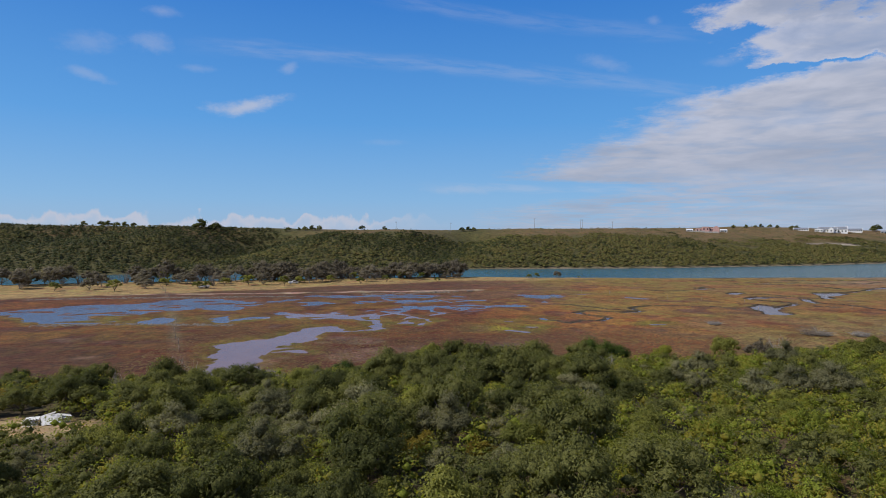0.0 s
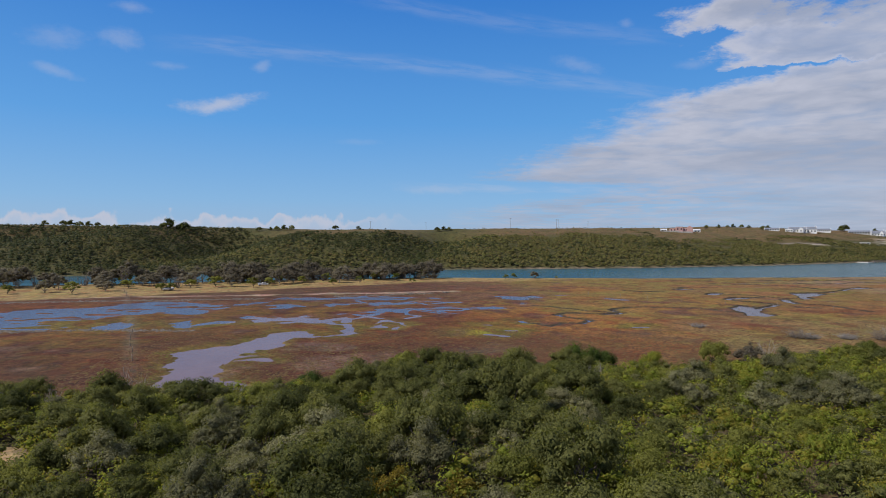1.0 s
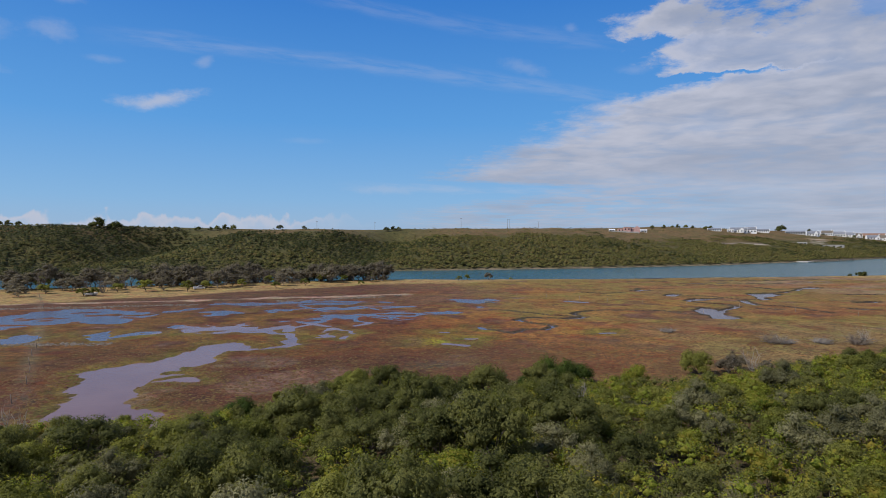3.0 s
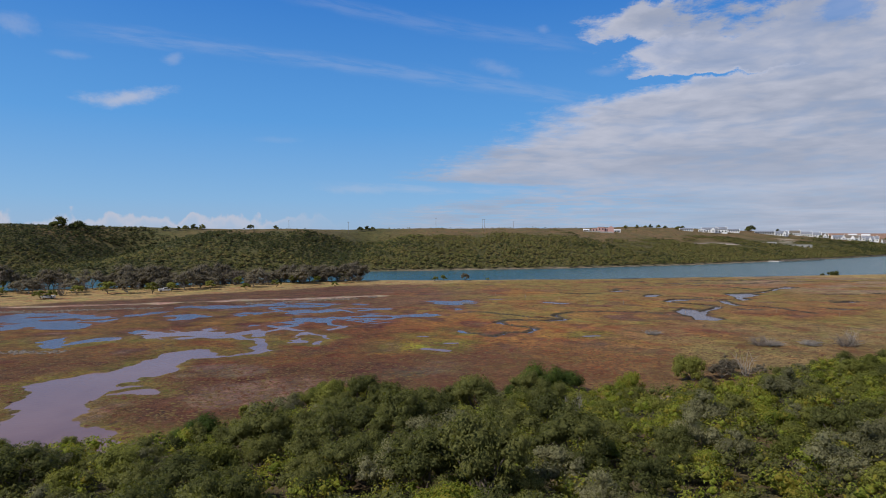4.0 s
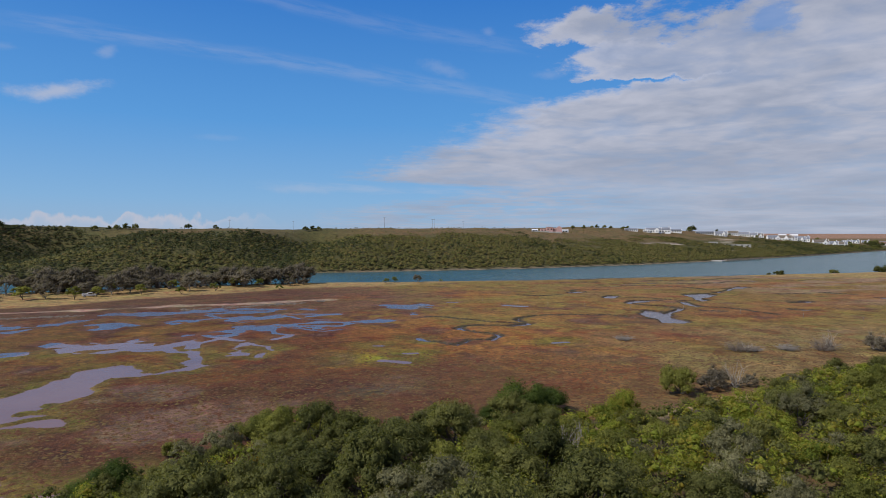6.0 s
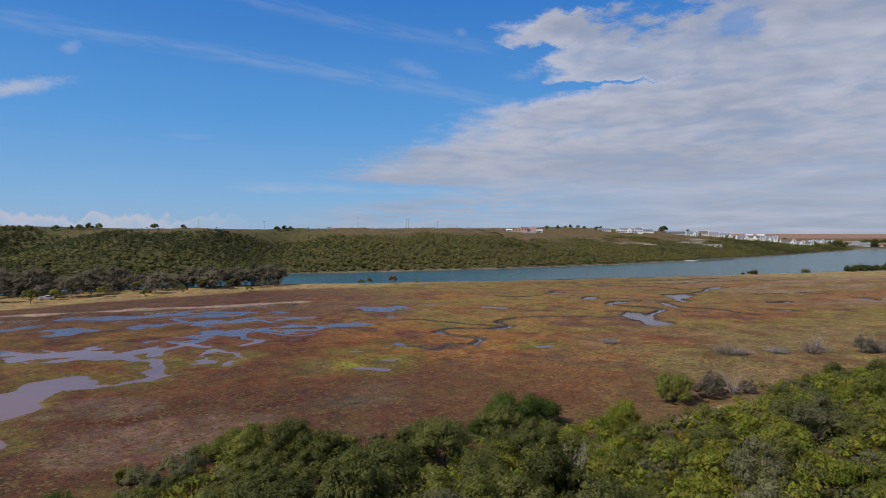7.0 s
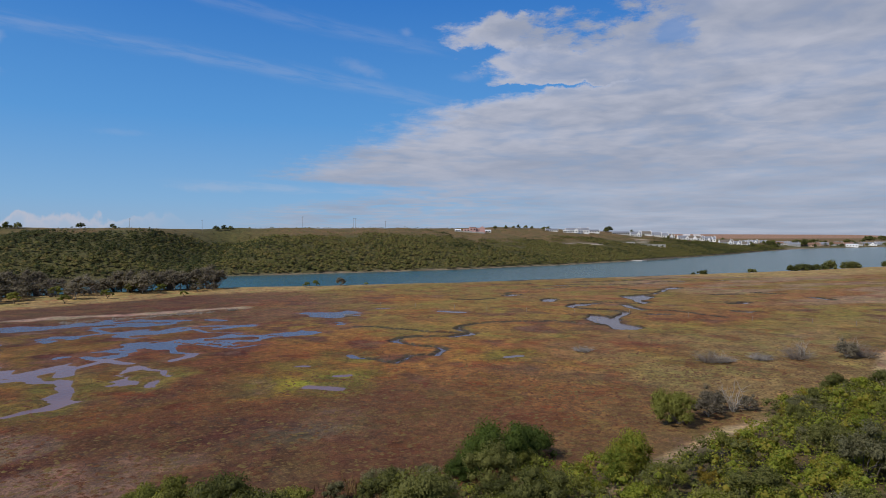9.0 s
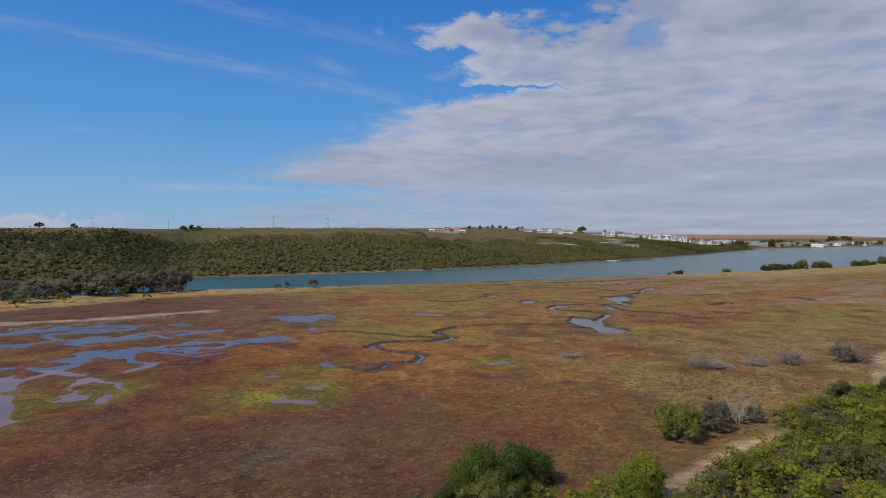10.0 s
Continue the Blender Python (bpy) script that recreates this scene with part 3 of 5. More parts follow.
# ---- helpers for meshes ----
def mesh_of(name, verts, faces, mat, smooth=False, normals=None):
    me = bpy.data.meshes.new(name)
    verts, faces = np.asarray(verts, np.float32), np.asarray(faces, np.int32)
    k = faces.shape[1]
    me.vertices.add(len(verts))
    me.vertices.foreach_set("co", verts.ravel())
    me.loops.add(faces.size)
    me.loops.foreach_set("vertex_index", faces.ravel())
    me.polygons.add(len(faces))
    me.polygons.foreach_set("loop_start", np.arange(len(faces), dtype=np.int32) * k)
    me.polygons.foreach_set("loop_total", np.full(len(faces), k, np.int32))
    me.update(calc_edges=True)
    if smooth:
        me.polygons.foreach_set("use_smooth", np.ones(len(faces), bool))
    me.materials.append(mat)
    if normals is not None:
        me.polygons.foreach_set("use_smooth", np.ones(len(faces), bool))
        me.normals_split_custom_set_from_vertices(np.asarray(normals, float))
    return me


def part(name, bm, mat, parent, label=""):
    """Link a bmesh, or a finished mesh, as one part under a thing."""
    if isinstance(bm, bpy.types.Mesh):
        me = bm
    else:
        me = bpy.data.meshes.new(name)
        bm.to_mesh(me)
        bm.free()
        me.materials.append(mat)
    ob = new(name, me)
    ob.parent = parent
    if label:
        tagged(ob, label)
    return ob


def spread(lo, a, b, hi, fine, grow, most=400.0):
    """Grid lines: even from a to b, wider and wider out to lo and hi."""
    mid = list(np.arange(a, b + fine / 2, fine))
    left, right, s = [], [], fine
    v = a
    while v > lo:
        s = min(s * grow, most)
        v -= s
        left.append(max(v, lo))
    v, s = mid[-1], fine
    while v < hi:
        s = min(s * grow, most)
        v += s
        right.append(min(v, hi))
    return np.array(left[::-1] + mid + right)


def grid_faces(nx, ny):
    i = np.arange(nx * ny).reshape(ny, nx)
    return np.stack([i[:-1, :-1], i[:-1, 1:], i[1:, 1:], i[1:, :-1]], -1).reshape(-1, 4)


def mixc(a, b, f):
    return a * (1 - f[..., None]) + np.array(b) * f[..., None]


def build_ground():
    xs = spread(-4600, -150, 240, 4600, 0.95, 1.06)
    ys = np.concatenate([spread(-2500, 98, 278, 380, 0.95, 1.06), np.arange(383, 640, 4.5)])
    ys = np.concatenate([ys, spread(640, 645, 646, 4800, 5.0, 1.07)])
    ys = np.unique(np.round(ys[ys > -2501], 3))
    X, Y = np.meshgrid(xs, ys)
    z, pond, creek, nb, fb, edge, far, run = land(X, Y, True)
    n1, n2, n3 = fbm(X, Y, 26.0, 4, 11.0), fbm(X, Y / 1.0, 60.0, 4, 14.0), fbm(X, Y, 9.0, 4, 31.0)
    c = np.zeros(X.shape + (3,)) + np.array((0.155, 0.063, 0.028))
    c = mixc(c, (0.205, 0.096, 0.030), sstep(n1, 0.45, 0.62) * (0.4 + 0.5 * sstep(X, -10, 45)))                       # orange growth
    c = mixc(c, (0.160, 0.110, 0.034), sstep(n2 + 0.10 * sstep(X, 40, 160), 0.48, 0.62) * (0.5 + 0.5 * sstep(X, 0, 60)))  # olive
    c = mixc(c, (0.085, 0.036, 0.026), sstep(n3, 0.58, 0.70) * 0.8)                   # dark red
    # drier and browner close to the bush, mauve and tan
    near = 1 - sstep(Y - edge + (n1 - 0.5) * 50, 20, 75)
    c = mixc(c, (0.086, 0.040, 0.025), near * (0.95 - 0.40 * sstep(X, 5, 50)))
    c = mixc(c, (0.190, 0.128, 0.055), near * sstep(n3 + 0.10 * sstep(X, 40, 85), 0.46, 0.60) * (0.18 + 0.67 * sstep(X, 40, 80)))
    # olive and tan streaks along the river meadow on the right
    meadow = sstep(X + 0.3 * (Y - 250), 60, 150) * sstep(Y, 190, 240)
    c = mixc(c, (0.158, 0.104, 0.036), meadow * 0.75)
    c = mixc(c, (0.180, 0.085, 0.038), meadow * sstep(fbm(X * 0.35, Y, 16.0, 3, 41.0), 0.50, 0.62) * 0.9)
    c = mixc(c, (0.190, 0.125, 0.085), sstep(X, 170, 230) * sstep(fbm(X * 0.4, Y, 14.0, 3, 47.0), 0.42, 0.56) * 0.85 * (Y < nb))
    c = mixc(c, (0.112, 0.062, 0.043), (1 - sstep(X + (n1 - 0.5) * 60, 20, 70)) * sstep(Y, 228, 250) * 0.75)
    # the wet side by the ponds is darker
    c = c * mixc(np.zeros_like(c) + np.array((1.08, 1.02, 0.95)), (1.15, 1.17, 1.12), sstep(X + (n1 - 0.5) * 40, 20, 80)) * (1 - 0.25 * (1 - sstep(X + (n2 - 0.5) * 40, -5, 40)))[..., None]
    # pond rims: olive by the near ponds, dark red further out
    rim = (1 - sstep(pond, 0.5, 4.0))
    c = mixc(c, (0.128, 0.102, 0.025), (1 - sstep(pond + (n3 - 0.5) * 6, 2.0, 6.5)) * (1 - sstep(Y, 185, 205)) * 0.7)
    c = mixc(c, (0.120, 0.055, 0.042), rim * sstep(Y, 175, 205) * 0.7)
    c = mixc(c, (0.055, 0.045, 0.032), 1 - sstep(creek, 0.3, 1.25))
    c = mixc(c, (0.150, 0.110, 0.095), (1 - sstep(pond, -0.6, 0.5)))
    # bright green seep, pale mud flats, sand strip
    c = mixc(c, (0.24, 0.215, 0.026), 0.55 * np.exp(-(((X - 17) / 9) ** 2 + ((Y - 167) / 9) ** 2)) * sstep(n3, 0.34, 0.50))
    mud = np.exp(-(((X + 17 - 0.1 * (Y - 128)) / 13) ** 2 + ((Y - 129) / 13) ** 2))
    c = mixc(c, (0.165, 0.100, 0.074), sstep(mud + (n3 - 0.5) * 2.2, 0.45, 0.85) * 0.7)
    bare = np.hypot((X + 21 + 0.35 * (Y - 146)) / 7.5, (Y - 147) / 6.5) + (n3 - 0.5) * 0.8
    c = mixc(c, (0.135, 0.082, 0.062), (1 - sstep(bare, 0.7, 1.05)) * 0.85)
    c = mixc(c, (0.13, 0.115, 0.085), np.exp(-(((X - 13) / 7) ** 2 + ((Y - 140) / 4) ** 2)) * 0.4)
    strip = np.abs(chain_sd(X, Y, [(-150, 258), (-101, 263.5), (-76, 265.6), (-50, 270.6), (-28, 275.4), (-6, 277), (14, 282)], 0.0) + (n3 - 0.5) * 10)
    c = mixc(c, (0.29, 0.20, 0.15), 1 - sstep(strip, 1.0, 4.2))
    # dry straw along the river bank
    start = np.interp(X, [-250, -154, -117, -75, -24, 5, 34, 65, 104, 136], [-90, -84, -74, -64, -48, -39, -34, -20, -10, -8])
    bank = sstep(Y - nb + (n1 - 0.5) * 18 - start, -4, 4)
    bank = np.maximum(bank, sstep(Y - nb + (n1 - 0.5) * 14, -16 - 40 * sstep(X, 260, 330), -8 - 25 * sstep(X, 260, 330)))
    c = mixc(c, (0.27, 0.185, 0.080), bank * (far <= 0))
    c = mixc(c, (0.16, 0.13, 0.10), sstep(Y - nb, -4, -1) * (far <= 0))
    c = mixc(c, (0.060, 0.050, 0.042), sstep(Y - nb + (n3 - 0.5) * 14, -12, -7) * sstep(X, 95, 130) * (1 - sstep(X, 250, 290)) * (far <= 0))
    # an old fence line trodden across the marsh
    trod = chain_sd(X, Y, [(-136, 302), (-93, 213), (-80, 185), (-64, 149), (-52, 122), (-48, 108)], 0.5) + (n3 - 0.5) * 2.5
    c = mixc(c, (0.15, 0.12, 0.082), (1 - sstep(trod, 0.0, 1.4)) * 0.45 * (pond > 0))
    # bush floor, sandy track and clearing
    slope = sstep(edge - Y, -2, 3)
    c = mixc(c, (0.085, 0.068, 0.036), slope * (0.75 + 0.25 * sstep(n3, 0.4, 0.6)))
    track = chain_sd(X, Y, TRACK, 0.75 + 1.6 * sstep(X, 105, 130)) + (n3 - 0.5) * 1.2
    c = mixc(c, (0.30, 0.215, 0.125), 1 - sstep(track, -0.2, 1.0))
    clear = np.hypot((X + 48) / 11.0, (Y - 68) / 6.5) + (n3 - 0.5) * 0.6
    c = mixc(c, (0.34, 0.24, 0.13), 1 - sstep(clear, 0.85, 1.1))
    # far slope: wood floor, scrubby brown top, pale shore, fields of the plain
    up = np.clip(far / run, 0, 3)
    hillc = np.zeros_like(c) + np.array((0.075, 0.070, 0.026))
    brown = sstep(up + (n1 - 0.5) * 0.5, 0.66 - 0.22 * sstep(X, 30, 160) - 0.1 * sstep(X, 250, 420), 0.88 - 0.22 * sstep(X, 30, 160) - 0.1 * sstep(X, 250, 420))
    brown = brown * (1 - np.clip(valleys(X, Y), 0, 1) * (up < 1.5))
    hillc = mixc(hillc, (0.138, 0.090, 0.041), brown)
    hillc = mixc(hillc, (0.098, 0.080, 0.032), brown * sstep(n3, 0.45, 0.62) * 0.8)
    road = chain_sd(X, Y, [(340, 655), (365, 667), (410, 690), (460, 703), (520, 730)], 4.0)
    hillc = mixc(hillc, (0.20, 0.165, 0.135), 1 - sstep(road, 0, 4))
    road = np.minimum(chain_sd(X, Y, [(430, 690), (465, 691), (460, 640), (500, 660)], 1.5), chain_sd(X, Y, [(545, 715), (600, 790), (650, 850)], 1.8))
    hillc = mixc(hillc, (0.36, 0.31, 0.25), 1 - sstep(road, 0, 3))
    hillc = mixc(hillc, (0.26, 0.155, 0.105), sstep(far, 700, 900))
    hillc = mixc(hillc, (0.19, 0.15, 0.11), (1 - sstep(far, 1.5, 5.0)) * (0.15 + 0.85 * sstep(X, 0, 80)))
    hillc = mixc(hillc, (0.075, 0.062, 0.052), (1 - sstep(far + (n3 - 0.5) * 10, 5, 13)) * sstep(X, 540, 640) * (1 - sstep(X, 950, 1050)) * 0.9)  # mud shore
    c = np.where((far > 0)[..., None], hillc, c)
    verts = np.stack([X, Y, z], -1).reshape(-1, 3)
    me = mesh_of("ground", verts, grid_faces(len(xs), len(ys)), GROUND, True)
    a = me.color_attributes.new("tint", "FLOAT_COLOR", "POINT")
    on_marsh = sstep(Y - edge, 6, 14) * sstep(nb - Y, 12, 22) * (pond > 0.5)
    a.data.foreach_set("color", np.concatenate([c, on_marsh[..., None]], -1).astype(np.float32).ravel())
    return tagged(new("ground", me), "red-brown salt marsh, dry banks and wooded slopes", "ground", "", "structure")


TRACK = [(36, 110), (44, 114), (52, 117.5), (62, 121), (70, 121.5), (85, 122), (100, 128), (115, 137), (130, 145), (180, 160)]


def build_water():
    def sheet(name, xs, lo, hi, n, mat, label, rows):
        xs = np.array(xs, float)
        X = np.repeat(xs[None], rows, 0)
        Y = lo(xs)[None] + (hi(xs) - lo(xs))[None] * np.linspace(0, 1, rows)[:, None]
        me = mesh_of(name, np.stack([X, Y, np.zeros_like(X)], -1).reshape(-1, 3), grid_faces(len(xs), rows), mat)
        return tagged(new(name, me), label, "water", "", "structure")
    bank = lambda x: line_of(x, NEAR_BANK) - 9
    shift = lambda x: np.interp(x, (-60, -50, 20, 30), (168, 202, 202, 170))
    sheet("river_water", np.arange(-2400, 4601, 20), bank, lambda x: line_of(x, FAR_BANK) + 9, 8, RIVER, "wide teal river with small ripples", 8)
    sheet("pond_water", np.arange(-240, 341, 10), shift, bank, 6, POND, "still shallow ponds and creeks of the marsh", 6)
    sheet("mud_pond_water", np.arange(-240, 341, 10), lambda x: 0 * x + 92, shift, 6, MUD_POND, "shallow mauve pond over mud", 3)


build_ground()
build_water()

# ---- plants ----
# an eight-faced lump
ICO0 = (np.array([(0, 0, 1), (1, 0, 0), (0, 1, 0), (-1, 0, 0), (0, -1, 0), (0, 0, -1)], float),
        np.array([(0, 1, 2), (0, 2, 3), (0, 3, 4), (0, 4, 1), (5, 2, 1), (5, 3, 2), (5, 4, 3), (5, 1, 4)]))


def unit(v):
    return v / np.maximum(np.linalg.norm(v, axis=-1, keepdims=True), 1e-9)


def leaves_on(rng, centres, radii, count, size, low=-0.35, wild=0.8, deep=0.6):
    """Leaf sprays scattered over the outside of round lobes: small pointed blades."""
    n = len(centres)
    w = radii.prod(1) ** (2 / 3)
    k = rng.choice(n, count, p=w / w.sum())
    d = unit(rng.normal(size=(count, 3)))
    d[:, 2] = np.where(d[:, 2] < low, -d[:, 2], d[:, 2])
    p = centres[k] + d * radii[k] * rng.uniform(deep, 1.10, (count, 1))
    soft = unit(d / radii[k])
    nrm = unit(d + rng.normal(size=(count, 3)) * wild * 0.6 + np.array((0, 0, 0.25)))
    t = unit(np.cross(nrm, rng.normal(size=(count, 3))))
    s = np.cross(nrm, t)
    a = size * rng.uniform(0.6, 1.35, (count, 1))
    droop = nrm * a * 0.25
    q = np.stack([p - t * a - droop, p + t * a * 0.8 + s * a * 0.55, p + t * a * 0.5 - s * a * 0.55 - droop], 1)
    base = np.arange(count)[:, None] * 3
    shade = np.repeat(unit(soft * 0.6 + nrm * 0.5 + np.array((0, 0, 0.15))), 3, 0)
    return q.reshape(-1, 3), base + [0, 2, 1], shade


def lobes_mesh(rng, centres, radii, shrink):
    v0, f0 = ICO0
    out, faces, way = [], [], []
    for c, r in zip(centres, radii):
        way.append(unit(v0 / r))
        v = v0 * (r * shrink) * rng.uniform(0.72, 1.16, (len(v0), 1)) + c
        faces.append(f0 + sum(map(len, out)))
        out.append(v)
    return np.concatenate(out), np.concatenate(faces), np.concatenate(way)


def tube(path, r0, r1, sides=6):
    """A tapered limb along a line of points."""
    path = np.array(path, float)
    n = len(path)
    rings = []
    for i in range(n):
        d = unit(path[min(i + 1, n - 1)] - path[max(i - 1, 0)])
        a = unit(np.cross(d, (0.31, 0.2, 0.9) if abs(d[2]) < 0.8 else (1, 0.1, 0)))
        b = np.cross(d, a)
        r = r0 + (r1 - r0) * i / (n - 1)
        ang = np.arange(sides) * 2 * np.pi / sides
        rings.append(path[i] + r * (np.cos(ang)[:, None] * a + np.sin(ang)[:, None] * b))
    v = np.concatenate(rings)
    f = []
    for i in range(n - 1):
        for j in range(sides):
            p, q = i * sides + j, i * sides + (j + 1) % sides
            f += [(p, q, q + sides), (p, q + sides, p + sides)]
    for j in range(1, sides - 1):
        f.append(((n - 1) * sides, (n - 1) * sides + j, (n - 1) * sides + j + 1))
    return v, np.array(f)


def join(pieces):
    v, f, w, n = [], [], [], 0
    for a, b, *way in pieces:
        v.append(a)
        f.append(np.asarray(b) + n)
        w += way
        n += len(a)
    if w:
        return np.concatenate(v), np.concatenate(f), np.concatenate(w)
    return np.concatenate(v), np.concatenate(f)


def leafy(name, piece, mat):
    """A mesh of foliage, shaded softly over its round lobes."""
    return mesh_of(name, piece[0], piece[1], mat, True, piece[2])


def bent(rng, a, b, wobble, steps=4):
    a, b = np.array(a, float), np.array(b, float)
    t = np.linspace(0, 1, steps)[:, None]
    p = a + (b - a) * t
    p[1:-1] += rng.normal(size=(steps - 2, 3)) * wobble
    return p


def tree(name, seed, height, width, lobes, leaves, size, leaf, bark, trunk_part=0.35, flat=0.62, label="", category="tree", group="", wild=0.8):
    """A tree or bush: a tapered trunk with limbs, and a crown of many leaf sprays on uneven lobes."""
    rng = np.random.RandomState(seed)
    root = new(name)
    ang = rng.uniform(0, 2 * np.pi, lobes) + np.arange(lobes) * 2.4
    rad = width * 0.5 * np.sqrt(rng.uniform(0.0, 1.0, lobes)) * (0.72 if trunk_part > 0.18 else 0.84)
    r = width * rng.uniform(0.11, 0.23, lobes) * (1.15 - 0.5 * rad / (width * 0.5))
    dome = np.sqrt(np.maximum(1.0 - (rad / (width * 0.5)) ** 2 * 1.25, 0.02))
    zc = height * (trunk_part + (1 - trunk_part) * (0.10 + 0.90 * dome * rng.uniform(0.62 if trunk_part > 0.18 else (0.52 if trunk_part > 0.09 else 0.25), 1.0, lobes))) - r * flat * 0.8
    centres = np.stack([np.cos(ang) * rad, np.sin(ang) * rad, np.maximum(zc, r * 0.3)], -1)
    radii = np.stack([r, r, r * flat * rng.uniform(0.85, 1.2, lobes)], -1)
    core = lobes_mesh(rng, centres, radii, 0.66)
    crown = join([core, leaves_on(rng, centres, radii, leaves, size, wild=wild)])
    part("crown", leafy("crown", crown, leaf), leaf, root)
    limbs = [tube(bent(rng, (0, 0, -0.3), (0, 0, height * trunk_part), 0.05 * height * 0.3), 0.035 * height, 0.02 * height)]
    for c in centres[:: max(1, lobes // 6)]:
        limbs.append(tube(bent(rng, (0, 0, height * trunk_part * 0.7), c, 0.05 * height), 0.018 * height, 0.006 * height, 5))
    part("trunk", mesh_of("trunk", *join(limbs), bark), bark, root)
    return tagged(root, label, category, group)


def dead_shrub(name, seed, height, width, stems, twig, label, group="dead shrubs on the marsh"):
    """Bare branching twigs from one root."""
    rng = np.random.RandomState(seed)
    root = new(name)
    stem, fine = [], []
    for i in range(stems):
        a = rng.uniform(0, 2 * np.pi)
        out = width * 0.5 * math.sqrt(rng.uniform(0.05, 1))
        tip = np.array((math.cos(a) * out, math.sin(a) * out, height * rng.uniform(0.55, 1.0) * (1.1 - 0.5 * out / (width * 0.5))))
        p = bent(rng, (tip[0] * 0.15, tip[1] * 0.15, -0.1), tip, 0.07 * height, 5)
        stem.append(tube(p, 0.05 + 0.012 * height, 0.018, 4))
        for j in range(7):
            k = rng.randint(1, 5)
            e = p[k] + rng.normal(size=3) * np.array((0.16 * width, 0.16 * width, 0.15 * height)) + np.array((0, 0, 0.12 * height))
            e[2] = max(e[2], 0.05)
            fine.append(tube(bent(rng, p[k], e, 0.05, 3), 0.022, 0.010, 3))
    part("stem", mesh_of("stem", *join(stem), twig), twig, root)
    part("twig", mesh_of("twig", *join(fine), twig), twig, root)
    return tagged(root, label, "shrub", group)


def turned(x, y, z, spin, s=1.0, sz=None):
    return Matrix.Translation((x, y, z)) @ Matrix.Rotation(spin, 4, "Z") @ Matrix.Diagonal((s, s, sz or s, 1.0))


FAR_AWAY = []


def plant_all(kinds, spots, rng):
    """Set the kinds of plant on the spots; the first of each kind is moved, the rest are copies."""
    used = {}
    for (x, y, k, s) in spots:
        z = ground_z(x, y) - 0.05
        m = turned(x, y, z, rng.uniform(0, 6.283), s, s * rng.uniform(0.9, 1.3))
        if k in used:
            ob = copy_thing(kinds[k], Matrix())
        else:
            used[k] = True
            ob = kinds[k]
        FAR_AWAY.append((ob, m))


def settle():
    for ob, m in FAR_AWAY:
        ob.matrix_basis = m
    FAR_AWAY.clear()


def bush_slope():
    """The thicket on the near slope."""
    rng = np.random.RandomState(5)
    g = "bushes of the near slope"
    kinds = []
    for i in range(4):
        kinds.append(tree("bush_tree", 100 + i, 4.8 + 0.5 * i, 6.0 + 0.6 * i, 26, 4000, 0.125, LEAF_DARK, BARK, 0.14, 0.75, "dense dark green coastal bush tree on the slope", "tree", g))
    for i in range(3):
        kinds.append(tree("leafy_bush", 120 + i, 4.4, 5.8, 24, 3800, 0.125, LEAF_MID, BARK, 0.12, 0.72, "leafy mid-green coastal bush on the slope", "tree", g))
    for i in range(3):
        kinds.append(tree("milkwood_bush", 140 + i, 3.7, 6.0, 26, 3600, 0.118, LEAF_BRIGHT, BARK, 0.10, 0.7, "bright yellow-green milkwood bush in the sun", "tree", g))
    for i in range(2):
        kinds.append(tree("dusty_bush", 160 + i, 4.9, 5.8, 26, 4000, 0.112, LEAF_GREY, BARK, 0.14, 0.72, "grey-green dusty bush with fine leaves", "tree", g))
    kinds.append(tree("flowering_bush", 180, 3.2, 3.8, 18, 3000, 0.09, LEAF_GOLD, BARK, 0.08, 0.7, "ochre-yellow flowering bush among green ones", "tree", g))
    dead = dead_shrub("bare_bush", 190, 4.6, 3.6, 16, TWIG, "leafless grey bush among green ones", g)
    kinds.append(dead)
    spots, small = [], []
    step = 4.5
    for iy in range(int(16 / step), int(132 / step) + 1):
        for ix in range(int(-110 / step), int(175 / step) + 1):
            x = ix * step + (iy % 2) * step / 2 + rng.uniform(-1.5, 1.5)
            y = iy * step + rng.uniform(-1.5, 1.5)
            e = line_of(x, BUSH_EDGE)
            if y > e - 1.5 or not in_sight(x, y) or math.hypot((x + 50) / 11, (y - 69) / 6) < 1.0 or math.hypot((x + 42) / 9.5, (y - 62) / 10) < 1.0:
                continue
            if chain_sd(np.array([x]), np.array([y]), TRACK, 1.5)[0] < 2.2 and not 69 < x < 104:
                continue
            right = sstep(np.array(x - 0.16 * y), -2, 16) * 1.0
            p = np.array([0.58 - 0.32 * right, 0.15 + 0.12 * right, 0.01 + 0.27 * right, 0.18 - 0.04 * right, 0.03 + 0.04 * right, 0.022])
            if x < -20 and y > 60:
                p[4] += 0.12
            sp = rng.choice(6, p=p / p.sum())
            k = [rng.randint(0, 4), 4 + rng.randint(0, 3), 7 + rng.randint(0, 3), 10 + rng.randint(0, 2), 12, 13][sp]
            s = 0.80 * (0.72 + 0.75 * rng.rand() ** 1.8) * (0.8 + 0.2 * min(1.0, (e - y) / 14)) * (1.0 - 0.22 * float(right))
            if chain_sd(np.array([x]), np.array([y]), [(-48, 70), (-28, 43)], 5.0)[0] < 0:
                s = 0.52
            if -24 < x < -4 and y > 91:
                s = min(s, 0.48)
            if -38 < x < -22 and y > 90:
                s = min(s, 0.5)
            if 36 < x < 74 and chain_sd(np.array([x]), np.array([y]), TRACK, 0.0)[0] < 11:
                s = min(s, 0.48)
            spots.append((x, y, k, s))
            if right > 0.6 and rng.rand() < 0.32:
                spots.append((x + rng.uniform(1.8, 3.2), y + rng.uniform(-1.5, 1.5), rng.choice([4, 5, 7, 8, 9, 10, 12]), rng.uniform(0.5, 0.75)))
    plant_all(kinds, spots, rng)
